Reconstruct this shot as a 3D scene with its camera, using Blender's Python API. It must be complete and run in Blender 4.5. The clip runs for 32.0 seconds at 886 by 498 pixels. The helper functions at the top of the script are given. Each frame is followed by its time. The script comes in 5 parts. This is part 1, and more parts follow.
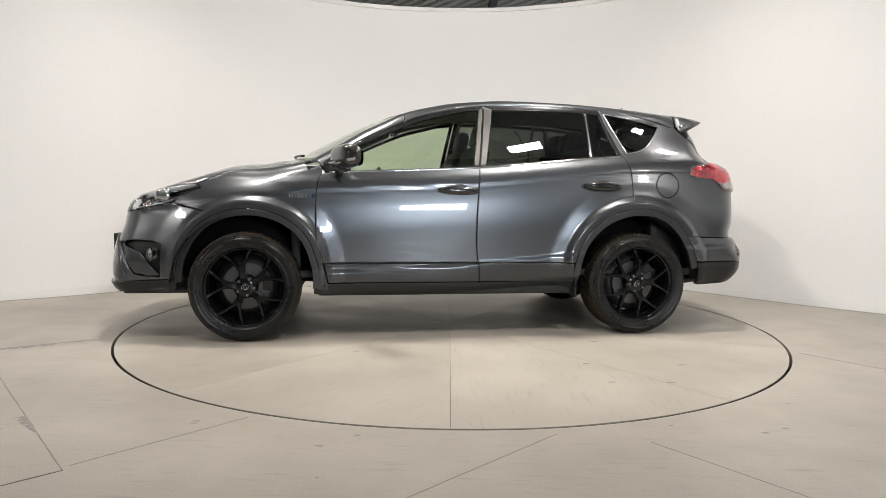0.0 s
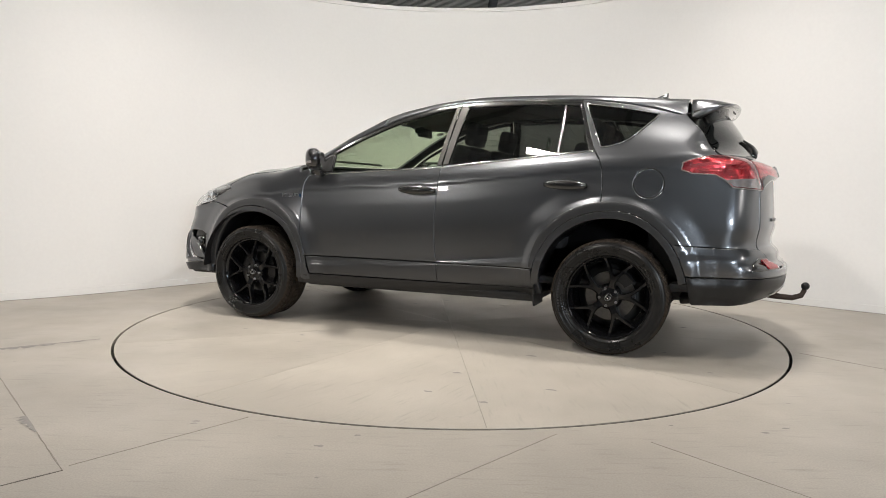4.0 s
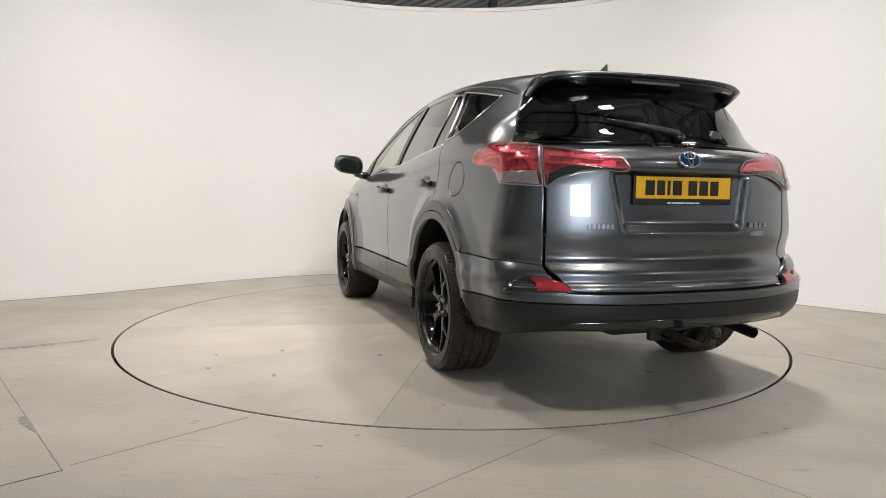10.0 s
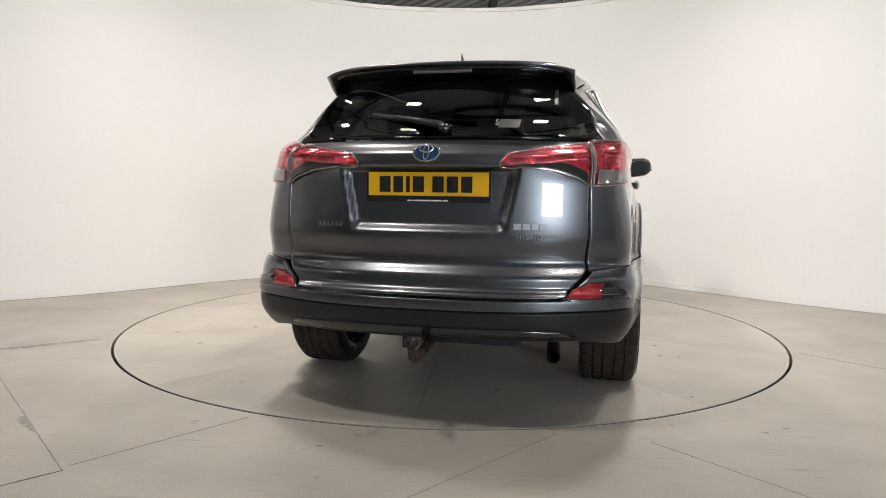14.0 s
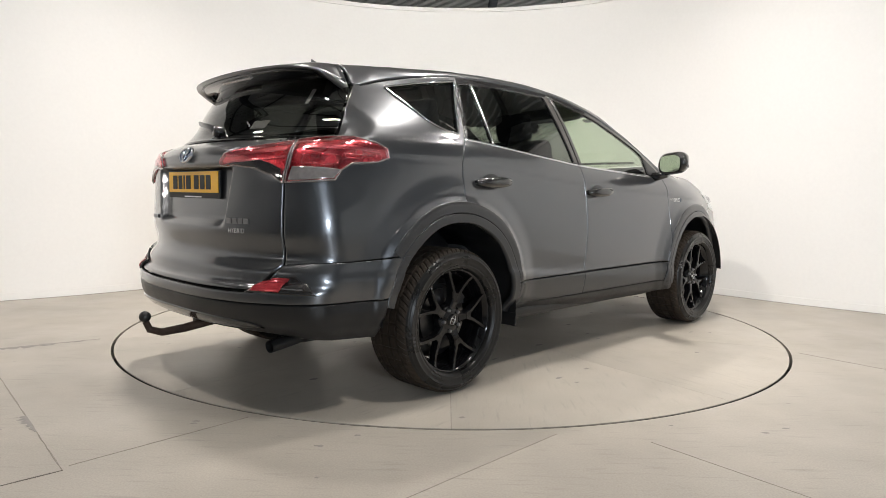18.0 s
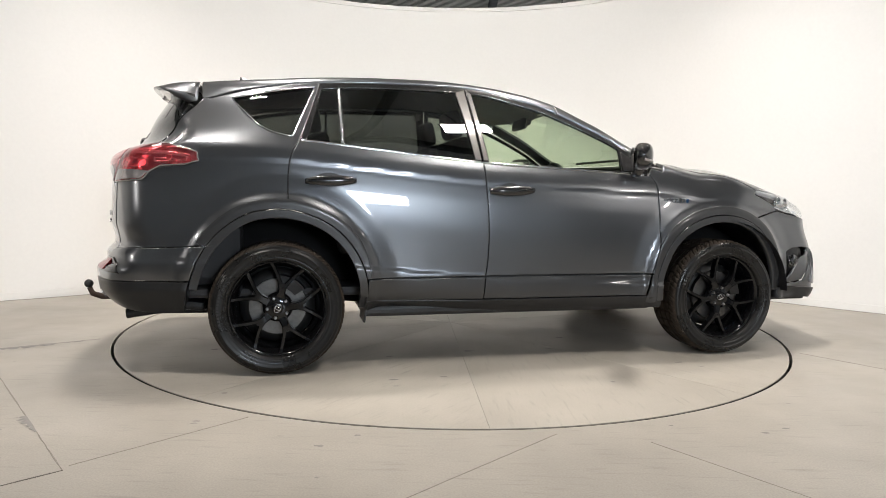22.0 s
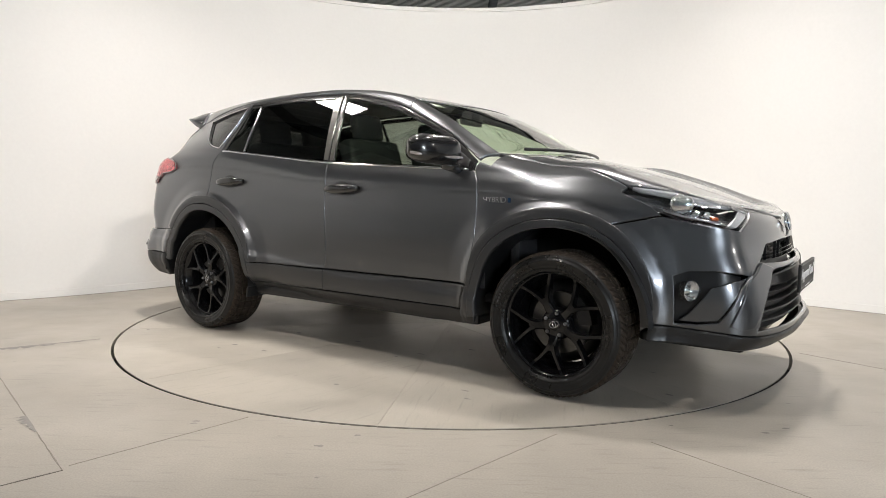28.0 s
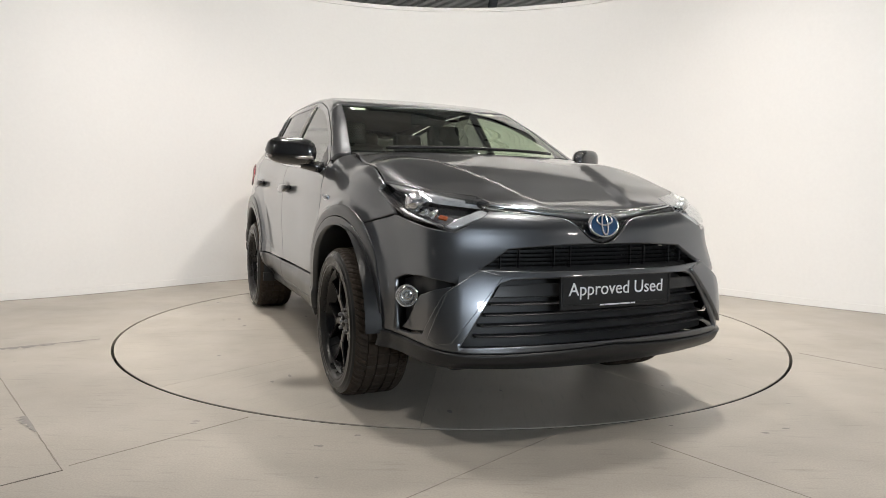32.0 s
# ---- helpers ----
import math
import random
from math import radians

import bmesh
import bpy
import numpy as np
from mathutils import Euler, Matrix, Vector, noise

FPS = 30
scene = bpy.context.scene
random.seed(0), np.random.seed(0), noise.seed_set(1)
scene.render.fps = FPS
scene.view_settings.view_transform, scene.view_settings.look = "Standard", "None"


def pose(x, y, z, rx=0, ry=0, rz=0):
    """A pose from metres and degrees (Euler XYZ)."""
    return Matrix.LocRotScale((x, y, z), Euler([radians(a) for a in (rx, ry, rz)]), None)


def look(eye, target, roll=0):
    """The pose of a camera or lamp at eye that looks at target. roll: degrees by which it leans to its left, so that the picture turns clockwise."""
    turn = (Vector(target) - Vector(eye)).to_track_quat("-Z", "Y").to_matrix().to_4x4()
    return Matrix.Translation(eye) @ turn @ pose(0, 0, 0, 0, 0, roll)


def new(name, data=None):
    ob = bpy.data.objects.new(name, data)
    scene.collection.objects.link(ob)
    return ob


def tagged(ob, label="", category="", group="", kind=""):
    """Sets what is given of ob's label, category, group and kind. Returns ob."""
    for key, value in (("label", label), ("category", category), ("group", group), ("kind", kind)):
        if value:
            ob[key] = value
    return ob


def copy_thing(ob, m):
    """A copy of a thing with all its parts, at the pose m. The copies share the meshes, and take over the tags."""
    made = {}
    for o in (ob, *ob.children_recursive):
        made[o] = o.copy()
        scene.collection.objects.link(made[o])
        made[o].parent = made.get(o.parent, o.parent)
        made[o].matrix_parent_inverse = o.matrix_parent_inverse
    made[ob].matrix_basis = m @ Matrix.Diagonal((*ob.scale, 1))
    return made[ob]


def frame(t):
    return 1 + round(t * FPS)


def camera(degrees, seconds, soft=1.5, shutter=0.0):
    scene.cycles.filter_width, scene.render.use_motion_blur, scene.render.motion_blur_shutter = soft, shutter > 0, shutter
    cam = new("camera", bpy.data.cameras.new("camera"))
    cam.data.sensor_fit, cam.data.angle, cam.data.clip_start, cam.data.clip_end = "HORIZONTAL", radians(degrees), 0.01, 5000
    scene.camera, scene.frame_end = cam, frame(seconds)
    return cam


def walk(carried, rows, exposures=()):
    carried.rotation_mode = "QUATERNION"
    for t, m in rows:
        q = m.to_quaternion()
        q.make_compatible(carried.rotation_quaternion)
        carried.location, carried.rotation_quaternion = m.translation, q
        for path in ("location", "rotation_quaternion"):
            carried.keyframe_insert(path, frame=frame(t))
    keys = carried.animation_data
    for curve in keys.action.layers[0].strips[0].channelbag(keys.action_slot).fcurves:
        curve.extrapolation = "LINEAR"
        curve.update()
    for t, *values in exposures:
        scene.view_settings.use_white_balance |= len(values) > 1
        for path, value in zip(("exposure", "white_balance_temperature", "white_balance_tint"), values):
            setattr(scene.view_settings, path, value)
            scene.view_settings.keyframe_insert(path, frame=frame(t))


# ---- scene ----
cam = camera(67.2, 32.0, soft=0.5)
EYE = Vector((0.0, -4.95, 0.9725))
YAW, PITCH, ROLL = radians(0.69), radians(-4.857), 0.734
AHEAD = Vector((-math.sin(YAW) * math.cos(PITCH), math.cos(YAW) * math.cos(PITCH), math.sin(PITCH)))
walk(cam, [(0.0, look(EYE, EYE + AHEAD, ROLL)), (32.0, look(EYE, EYE + AHEAD, ROLL))], exposures=[(0.0, .17), (8.0, .16), (12.0, .11), (15.0, .24), (18.0, .38), (22.0, .40), (25.0, .37), (28.0, .35), (32.0, .24)])

# ---- light ----
world = bpy.data.worlds.new("world")
scene.world = world
world.use_nodes = True
wn = world.node_tree.nodes
wn["Background"].inputs[0].default_value = (0.75, 0.85, 1.0, 1)
wn["Background"].inputs[1].default_value = 0.05


def lamp(name, place, target, size, size_y, power, colour, spread=180.0):
    data = bpy.data.lights.new(name, "AREA")
    data.shape, data.size, data.size_y, data.energy, data.color = "RECTANGLE", size, size_y, power, colour
    data.spread = radians(spread)
    ob = new(name, data)
    ob.matrix_world = look(Vector(place), Vector(target))
    return ob


LAMPS = [  # place, aim, power, spread
    ((-1.9, -2.9, 4.7), (1.8, 2.2, 0), 50.0, 130), ((1.9, -2.9, 4.7), (-1.8, 2.2, 0), 50.0, 130),
    ((-3.9, -.3, 4.7), (3.4, .6, -.2), 15.0, 115), ((3.9, -.3, 4.7), (-3.4, .6, -.2), 15.0, 115),
    ((-1.5, -.1, 4.8), (-1.2, -.3, 0), 48.0, 105), ((1.5, -.1, 4.8), (1.2, -.3, 0), 48.0, 105),
    # unseen outer pair, added only to wash the side walls with light
    ((-6.0, -5.8, 3.0), (-4.9, .1, 1.5), 34.0, 95), ((6.0, -5.8, 3.0), (4.9, .1, 1.5), 34.0, 95)]
for place, aim, power, spread in LAMPS:
    lamp("flood_light", place, aim, .46, .26, power, (1.0, .936, .872), spread)
# invented light behind the studio wall, added to brighten the hall roof
lamp("hall_fill_light", (2.5, 11.0, 5.1), (2.5, 11.0, 0), 1.2, .3, 330.0, (.95, .97, 1.0))
lamp("window_daylight", (2.6, -8.96, 1.75), (2.3, 2.0, 1.5), 1.36, .62, 135.0, (.84, .92, 1.0))

# ---- materials ----


def material(name, colour, rough=.5, metal=0.0, coat=0.0, coat_rough=.03, vary=.12, fine=60.0, coarse=3.0, bump=0.0, spec=.5, transmission=0.0, ior=1.45):
    m = bpy.data.materials.new(name)
    m.use_nodes = True
    n, l = m.node_tree.nodes, m.node_tree.links
    b = n["Principled BSDF"]
    b.inputs["Roughness"].default_value, b.inputs["Metallic"].default_value = rough, metal
    b.inputs["Coat Weight"].default_value, b.inputs["Coat Roughness"].default_value = coat, coat_rough
    b.inputs["Specular IOR Level"].default_value, b.inputs["IOR"].default_value = spec, ior
    b.inputs["Transmission Weight"].default_value = transmission
    b.inputs["Base Color"].default_value = (*colour, 1)
    if vary > 0 or bump > 0:
        tc = n.new("ShaderNodeTexCoord")
        a, c = n.new("ShaderNodeTexNoise"), n.new("ShaderNodeTexNoise")
        a.inputs["Scale"].default_value, c.inputs["Scale"].default_value = fine, coarse
        a.inputs["Detail"].default_value, c.inputs["Detail"].default_value = 4, 5
        l.new(tc.outputs["Object"], a.inputs["Vector"]), l.new(tc.outputs["Object"], c.inputs["Vector"])
        mix = n.new("ShaderNodeMath")
        mix.operation = "ADD"
        l.new(a.outputs["Fac"], mix.inputs[0]), l.new(c.outputs["Fac"], mix.inputs[1])
        rampn = n.new("ShaderNodeMapRange")
        rampn.inputs["From Min"].default_value, rampn.inputs["From Max"].default_value = .6, 1.4
        rampn.inputs["To Min"].default_value, rampn.inputs["To Max"].default_value = 1 - vary, 1 + vary
        l.new(mix.outputs[0], rampn.inputs["Value"])
        tint = n.new("ShaderNodeVectorMath")
        tint.operation = "SCALE"
        tint.inputs[0].default_value = colour
        l.new(rampn.outputs[0], tint.inputs["Scale"])
        l.new(tint.outputs[0], b.inputs["Base Color"])
        r2 = n.new("ShaderNodeMapRange")
        r2.inputs["From Min"].default_value, r2.inputs["From Max"].default_value = .35, .65
        r2.inputs["To Min"].default_value, r2.inputs["To Max"].default_value = rough * (1 - vary), min(1, rough * (1 + vary))
        l.new(c.outputs["Fac"], r2.inputs["Value"])
        l.new(r2.outputs[0], b.inputs["Roughness"])
        if bump > 0:
            bn = n.new("ShaderNodeBump")
            bn.inputs["Strength"].default_value, bn.inputs["Distance"].default_value = bump, .002
            l.new(a.outputs["Fac"], bn.inputs["Height"])
            l.new(bn.outputs[0], b.inputs["Normal"])
    return m


def sheet_glass(name, tint, gloss=.12):
    """A thin pane: clear through, with a mirror film on top."""
    m = bpy.data.materials.new(name)
    m.use_nodes = True
    n, l = m.node_tree.nodes, m.node_tree.links
    n.remove(n["Principled BSDF"])
    t, g, f, mix = n.new("ShaderNodeBsdfTransparent"), n.new("ShaderNodeBsdfGlossy"), n.new("ShaderNodeLayerWeight"), n.new("ShaderNodeMixShader")
    t.inputs["Color"].default_value = (*tint, 1)
    g.inputs["Color"].default_value = (1, 1, 1, 1)
    g.inputs["Roughness"].default_value = .01
    f.inputs["Blend"].default_value = .5
    p, k = n.new("ShaderNodeMath"), n.new("ShaderNodeMapRange")
    p.operation = "POWER"
    p.inputs[1].default_value = 4.0
    k.inputs["To Min"].default_value, k.inputs["To Max"].default_value = gloss, .95
    l.new(f.outputs["Facing"], p.inputs[0]), l.new(p.outputs[0], k.inputs["Value"]), l.new(k.outputs[0], mix.inputs[0])
    l.new(t.outputs[0], mix.inputs[1]), l.new(g.outputs[0], mix.inputs[2])
    l.new(mix.outputs[0], n["Material Output"].inputs["Surface"])
    return m


def glow(name, colour, power):
    m = bpy.data.materials.new(name)
    m.use_nodes = True
    b = m.node_tree.nodes["Principled BSDF"]
    b.inputs["Emission Color"].default_value, b.inputs["Emission Strength"].default_value = (*colour, 1), power
    b.inputs["Base Color"].default_value = (*colour, 1)
    return m


PAINT = material("grey_metallic_paint", (.114, .118, .126), .29, .90, 1.0, .012, .05, 900, 2.0)
CLADDING = material("satin_grey_cladding", (.042, .043, .045), .35, .4, .4, .10, .08, 300, 4)
PLASTIC = material("black_plastic", (.014, .014, .0145), .34, 0, 0, .1, .15, 400, 6, bump=.12, spec=.45)
GLOSSBLACK = material("gloss_black", (.007, .007, .0075), .22, 0, 1.0, .02, 0, spec=.4)
RUBBER = material("tyre_rubber", (.009, .0088, .0086), .29, 0, 0, .1, .25, 90, 7, bump=.15, spec=.35)
DARKCLOTH = material("charcoal_fabric", (.035, .035, .037), .85, 0, 0, .1, .2, 250, 5, bump=.3)
TRIM = material("dark_interior_trim", (.028, .028, .030), .6, 0, 0, .1, .1, 200, 5)
LINING = material("pale_roof_lining", (.35, .34, .32), .9, 0, 0, .1, .06, 300, 5)
CHROME = material("chrome", (.72, .73, .75), .09, 1.0, 0, .1, 0)
STEEL = material("brushed_steel", (.30, .30, .31), .38, 1.0, 0, .1, .15, 80, 9)
RUST = material("rusty_steel", (.055, .036, .027), .7, .3, 0, .1, .45, 60, 12, bump=.4)
LAMPBASE = material("red_mirror_lamp_base", (.80, .25, .29), .22, .85, .6, .05, .5, 70, 16, bump=.5)
REDLIT = material("pale_red_lens_strip", (.82, .50, .52), .2, .75, .6, .05, .3, 120, 9)
DISC = material("brake_disc_steel", (.11, .108, .106), .36, 1.0, 0, .1, .2, 60, 9)
CLEARLENS = material("smoked_clear_lens", (.36, .33, .33), .12, .6, 1.0, .02, .25, 50, 9)
REDREFLEX = material("deep_red_reflector", (.42, .035, .045), .15, .4, .8, .05, .4, 160, 20)
AMBER = material("amber_lens", (.42, .10, .03), .2, .3, .8, .05, .4, 160, 30)
YELLOW = material("yellow_plate", (.80, .43, .008), .4, 0, .3, .1, .05, 100, 4)
BLACKINK = material("black_ink", (.008, .008, .008), .5, 0, 0, .1, 0)
WHITEINK = material("white_ink", (.78, .78, .78), .45, 0, 0, .1, 0)
BLUE = material("blue_emblem", (.008, .05, .13), .2, .4, 1.0, .02, .1, 60, 8)
TREAD = material("dusty_tread", (.034, .026, .020), .75, 0, 0, .1, .35, 50, 6, bump=.2, spec=.2)
PILLAR = material("satin_pillar_film", (.080, .076, .072), .34, .35, .5, .08, .12, 120, 5)
GLASS = sheet_glass("clear_green_glass", (.72, .80, .68), .055)
PRIVACY = sheet_glass("privacy_glass", (.22, .235, .22), .055)
LAMPGLASS = sheet_glass("clear_lamp_cover", (.95, .96, .97), .06)
RED = sheet_glass("red_lens", (.95, .50, .53), .13)
REARGLASS = sheet_glass("dark_rear_glass", (.07, .075, .072), .055)
SMOKED = material("smoked_dark_lens", (.030, .028, .028), .08, .3, 1.0, .02, .3, 60, 9)
LIGHTGUIDE = material("pale_light_guide", (.62, .63, .64), .14, .35, 1.0, .02, .12, 160, 25)
BUCKET = material("silvery_lamp_bucket", (.20, .20, .21), .18, .6, .5, .03, .5, 40, 14)
RIMBLACK = material("gloss_black_rim_paint", (.004, .004, .0045), .25, 0, .7, .015, 0, spec=.05)
# ---- body surface ----
def curve(pts):
    """A smooth one-valued curve through (place, value) pairs, without overshoot."""
    p = np.array(sorted(pts), float)
    x, y = p[:, 0], p[:, 1]
    h, d = np.diff(x), np.diff(y) / np.diff(x)
    m = np.zeros(len(x))
    m[0], m[-1] = d[0], d[-1]
    for i in range(1, len(x) - 1):
        if d[i - 1] * d[i] > 0:
            w1, w2 = 2 * h[i] + h[i - 1], h[i] + 2 * h[i - 1]
            m[i] = (w1 + w2) / (w1 / d[i - 1] + w2 / d[i])

    def at(q):
        q = np.clip(q, x[0], x[-1])
        i = np.clip(np.searchsorted(x, q, side="right") - 1, 0, len(x) - 2)
        t = (q - x[i]) / h[i]
        return ((1 + 2 * t) * (1 - t) ** 2 * y[i] + t * (1 - t) ** 2 * h[i] * m[i]
                + t * t * (3 - 2 * t) * y[i + 1] + t * t * (t - 1) * h[i] * m[i + 1])
    return at


def ramp(a, b, v):
    t = np.clip((v - a) / (b - a), 0, 1)
    return t * t * (3 - 2 * t)


def smax(a, b, k):
    h = np.clip(0.5 + 0.5 * (a - b) / k, 0, 1)
    return b + (a - b) * h + k * h * (1 - h)


belt = curve([(-2.3, 1.26), (-1.8, 1.25), (-1.23, 1.235), (-.88, 1.205), (-.53, 1.17), (-.2, 1.14), (.28, 1.115), (.8, 1.09), (1.2, 1.06), (1.66, 1.0), (2.3, .88)])
flank = curve([(-.9, .76), (-.84, .80), (-.78, .85), (-.70, .868), (-.655, .870), (-.625, .862), (-.5, .867), (-.38, .871), (-.25, .867), (-.15, .857), (-.118, .853), (-.106, .8535), (-.096, .852), (-.05, .840), (-.035, .834), (0, .818), (.02, .810)])
roofline = curve([(-2.4, 1.501), (-2.0, 1.560), (-1.74, 1.578), (-1.41, 1.600), (-1.13, 1.620), (-.85, 1.633), (-.47, 1.640), (-.1, 1.615), (.15, 1.571), (.40, 1.515), (.65, 1.416), (.9, 1.286), (1.1, 1.192), (1.17, 1.176), (1.25, 1.158), (1.5, 1.100), (1.8, 1.012), (2.0, .942), (2.12, .914), (2.2, .893), (2.4, .79)])
nose = curve([(.15, 2.05), (.27, 2.17), (.32, 2.249), (.36, 2.281), (.5, 2.268), (.65, 2.236), (.75, 2.198), (.85, 2.176), (.92, 2.148), (.97, 2.105), (1.05, 2.0), (1.2, 1.81)])
tail = curve([(.15, -1.95), (.28, -2.10), (.38, -2.27), (.44, -2.32), (.53, -2.33), (.56, -2.325), (.585, -2.290), (.625, -2.288), (.685, -2.246), (.70, -2.244), (.8, -2.262), (1.0, -2.252), (1.12, -2.248), (1.165, -2.215), (1.20, -2.145), (1.22, -2.118), (1.28, -2.085), (1.36, -2.045), (1.45, -1.985), (1.50, -1.952), (1.6, -1.91), (1.8, -1.85)])


FAX, FAZ, RAX, RAZ = 1.325, .365, -1.33, .37
arch_f = curve([(-20, .44), (0, .445), (30, .46), (60, .485), (90, .49), (130, .50), (160, .475), (190, .46), (210, .45)])
arch_r = curve([(-30, .455), (0, .475), (30, .495), (60, .505), (100, .505), (130, .48), (160, .455), (200, .45)])


def half_width(x, z):
    q = z - belt(x)
    up = np.maximum(q, 0)
    y = flank(np.minimum(q, 0)) - .378 * up - .248 * up ** 2
    y = y - .115 * np.maximum(x - .9, 0) ** 2 - (.022 + .033 * ramp(.75, 1.1, z)) * (np.maximum(-x - 1.2, 0) / .7) ** 2
    y = y - .100 * np.maximum(-x - .6, 0) ** 2 * ramp(-.05, .25, q)
    y = y + .012 * ramp(1.74, 1.90, -x) * (1 - ramp(.625, .685, z))
    y = y + .058 * ramp(1.6, 1.85, -x) * (1 - ramp(.38, .52, z)) + .020 * ramp(1.7, 2.0, x) * (1 - ramp(.5, .78, z))
    for cx, cz, edge in ((FAX, FAZ, arch_f), (RAX, RAZ, arch_r)):  # flared wheel arches with a crisp outer edge
        r = np.hypot(x - cx, z - cz)
        turn = (np.degrees(np.arctan2(z - cz, x - cx)) + 90) % 360 - 90
        r1 = edge(turn) + .064 - .03 * ramp(60, 100, np.abs(turn - 90))
        y = y + (.022 * (1 - ramp(r1 - .030, r1 + .030, r)) + .014 * (1 - ramp(r1, r1 + .13, r))) * ramp(.1, .3, z)
    return y


def top_height(x, y):
    ay = np.abs(y)
    s = ramp(.1, .45, x) * (1 - ramp(1.15, 1.5, x))
    z = roofline(x + .145 * s * (ay / .7) ** 2)
    front = ramp(.9, 1.3, x)
    fold = ramp(1.2, 1.45, x) * (1 - ramp(2.0, 2.14, x))
    z = z + .016 * fold * ramp(-.035, .035, ay - (.20 + .30 * (2.1 - x) / .9)) * (1 - .6 * ramp(.0, .3, ay - (.20 + .30 * (2.1 - x) / .9)))
    z = z + .012 * np.exp(-((ay - .60) / .13) ** 2) * ramp(1.0, 1.12, x) * (1 - ramp(1.35, 1.75, x))
    return z - (1 - front) * .016 * (ay / .6) ** 2 - front * (.002 * (ay / .6) ** 2 + .026 * (ay / .75) ** 6)


def front_face(y, z):
    return nose(z) - .145 * (np.abs(y) / .75) ** 2.6


def rear_face(y, z):
    ay = np.abs(y)
    rec = ramp(.800, .850, z) * (1 - ramp(1.05, 1.09, z)) * (1 - ramp(-.01, .04, ay - (.30 + (z - .82) * .20)))
    return tail(z) + (.160 + .04 * ramp(1.0, 1.15, z) + .10 * ramp(1.15, 1.3, z)) * (ay / .75) ** (2.7 - .5 * ramp(1.1, 1.3, z)) + .035 * rec


def body(x, y, z):
    """Below nought inside the body, above it outside."""
    a = (np.abs(y) - half_width(x, z)) * .95
    b = (z - top_height(x, y)) * .93
    c = x - front_face(y, z)
    d = rear_face(y, z) - x
    d = d * .95
    return smax(smax(a, b, .055), smax(c, d, .02), .075 - .045 * ramp(1.2, 1.45, z))


def meet(o, d, far=1.9):
    """Where the outermost crossing of each ray o + t d with the body lies."""
    n = len(o)
    ts = np.linspace(0, far, 64)
    v = np.stack([body(*(o + t * d).T) for t in ts])
    inside = v < 0
    last = 63 - np.argmax(inside[::-1], axis=0)
    ok = inside.any(axis=0)
    last = np.clip(last, 0, 62)
    lo, hi = ts[last], ts[last + 1]
    for _ in range(22):
        mid = (lo + hi) / 2
        w = body(*(o + mid[:, None] * d).T) < 0
        lo, hi = np.where(w, mid, lo), np.where(w, hi, mid)
    return o + ((lo + hi) / 2)[:, None] * d, ok


def lean(p, e=.004):
    g = np.stack([body(*(p + np.eye(3)[k] * e).T) - body(*(p - np.eye(3)[k] * e).T) for k in range(3)], 1)
    return g / np.maximum(np.linalg.norm(g, axis=1, keepdims=True), 1e-9)


FX, RX = 1.2, -1.1


def shot(view, uv):
    """Points of the body seen in a view: side (x, z), top (x, y), nose and rear (angle as metres, z)."""
    uv = np.asarray(uv, float)
    n, zero = len(uv), np.zeros(len(uv))
    if view == "side":
        return meet(np.stack([uv[:, 0], zero, uv[:, 1]], 1), np.tile([0, 1., 0], (n, 1)), 1.2)
    if view == "top":
        return meet(np.stack([uv[:, 0], uv[:, 1], zero + .7], 1), np.tile([0, 0, 1.], (n, 1)), 1.2)
    s, x0 = (1, FX) if view == "nose" else (-1, RX)
    return meet(np.stack([zero + x0, zero, uv[:, 1]], 1), np.stack([s * np.cos(uv[:, 0]), np.sin(uv[:, 0]), zero], 1), 1.6)


def bearing(view, p):
    """The view's own coordinates of points near the body."""
    p = np.asarray(p, float)
    if view == "side":
        return p[:, [0, 2]]
    if view == "top":
        return p[:, [0, 1]]
    s, x0 = (1, FX) if view == "nose" else (-1, RX)
    return np.stack([np.arctan2(p[:, 1], s * (p[:, 0] - x0)), p[:, 2]], 1)


# ---- meshes ----
def mesh_part(name, verts, faces, mat, parent=None, normals=None, label="", smooth=True):
    me = bpy.data.meshes.new(name)
    me.from_pydata([tuple(map(float, v)) for v in verts], [], [tuple(map(int, f)) for f in faces])
    me.materials.append(mat)
    me.polygons.foreach_set("use_smooth", [smooth] * len(me.polygons))
    me.update()
    if normals is not None:
        me.normals_split_custom_set_from_vertices([tuple(map(float, n)) for n in normals])
    ob = new(name, me)
    ob.parent = parent
    return tagged(ob, label) if label else ob


def part(name, bm, mat, parent=None, label="", smooth=False):
    me = bpy.data.meshes.new(name)
    bm.normal_update()
    bm.to_mesh(me)
    bm.free()
    me.materials.append(mat)
    me.polygons.foreach_set("use_smooth", [smooth] * len(me.polygons))
    ob = new(name, me)
    ob.parent = parent
    return tagged(ob, label) if label else ob


def both(make, name, *args, **kw):
    """The same part on the left and on the right of the car."""
    return make(name, *args, side=1, **kw), make(name, *args, side=-1, **kw)


def soft(pts, step=.02):
    """A smooth line through points of any dimension."""
    p = np.array(pts, float)
    out = []
    for i in range(len(p) - 1):
        a, b, c, d = p[max(i - 1, 0)], p[i], p[i + 1], p[min(i + 2, len(p) - 1)]
        n = max(2, int(np.linalg.norm(c - b) / step))
        for t in np.arange(n) / n:
            out.append(.5 * (2 * b + (c - a) * t + (2 * a - 5 * b + 4 * c - d) * t * t + (3 * b - a - 3 * c + d) * t ** 3))
    out.append(p[-1])
    return [tuple(q) for q in out]


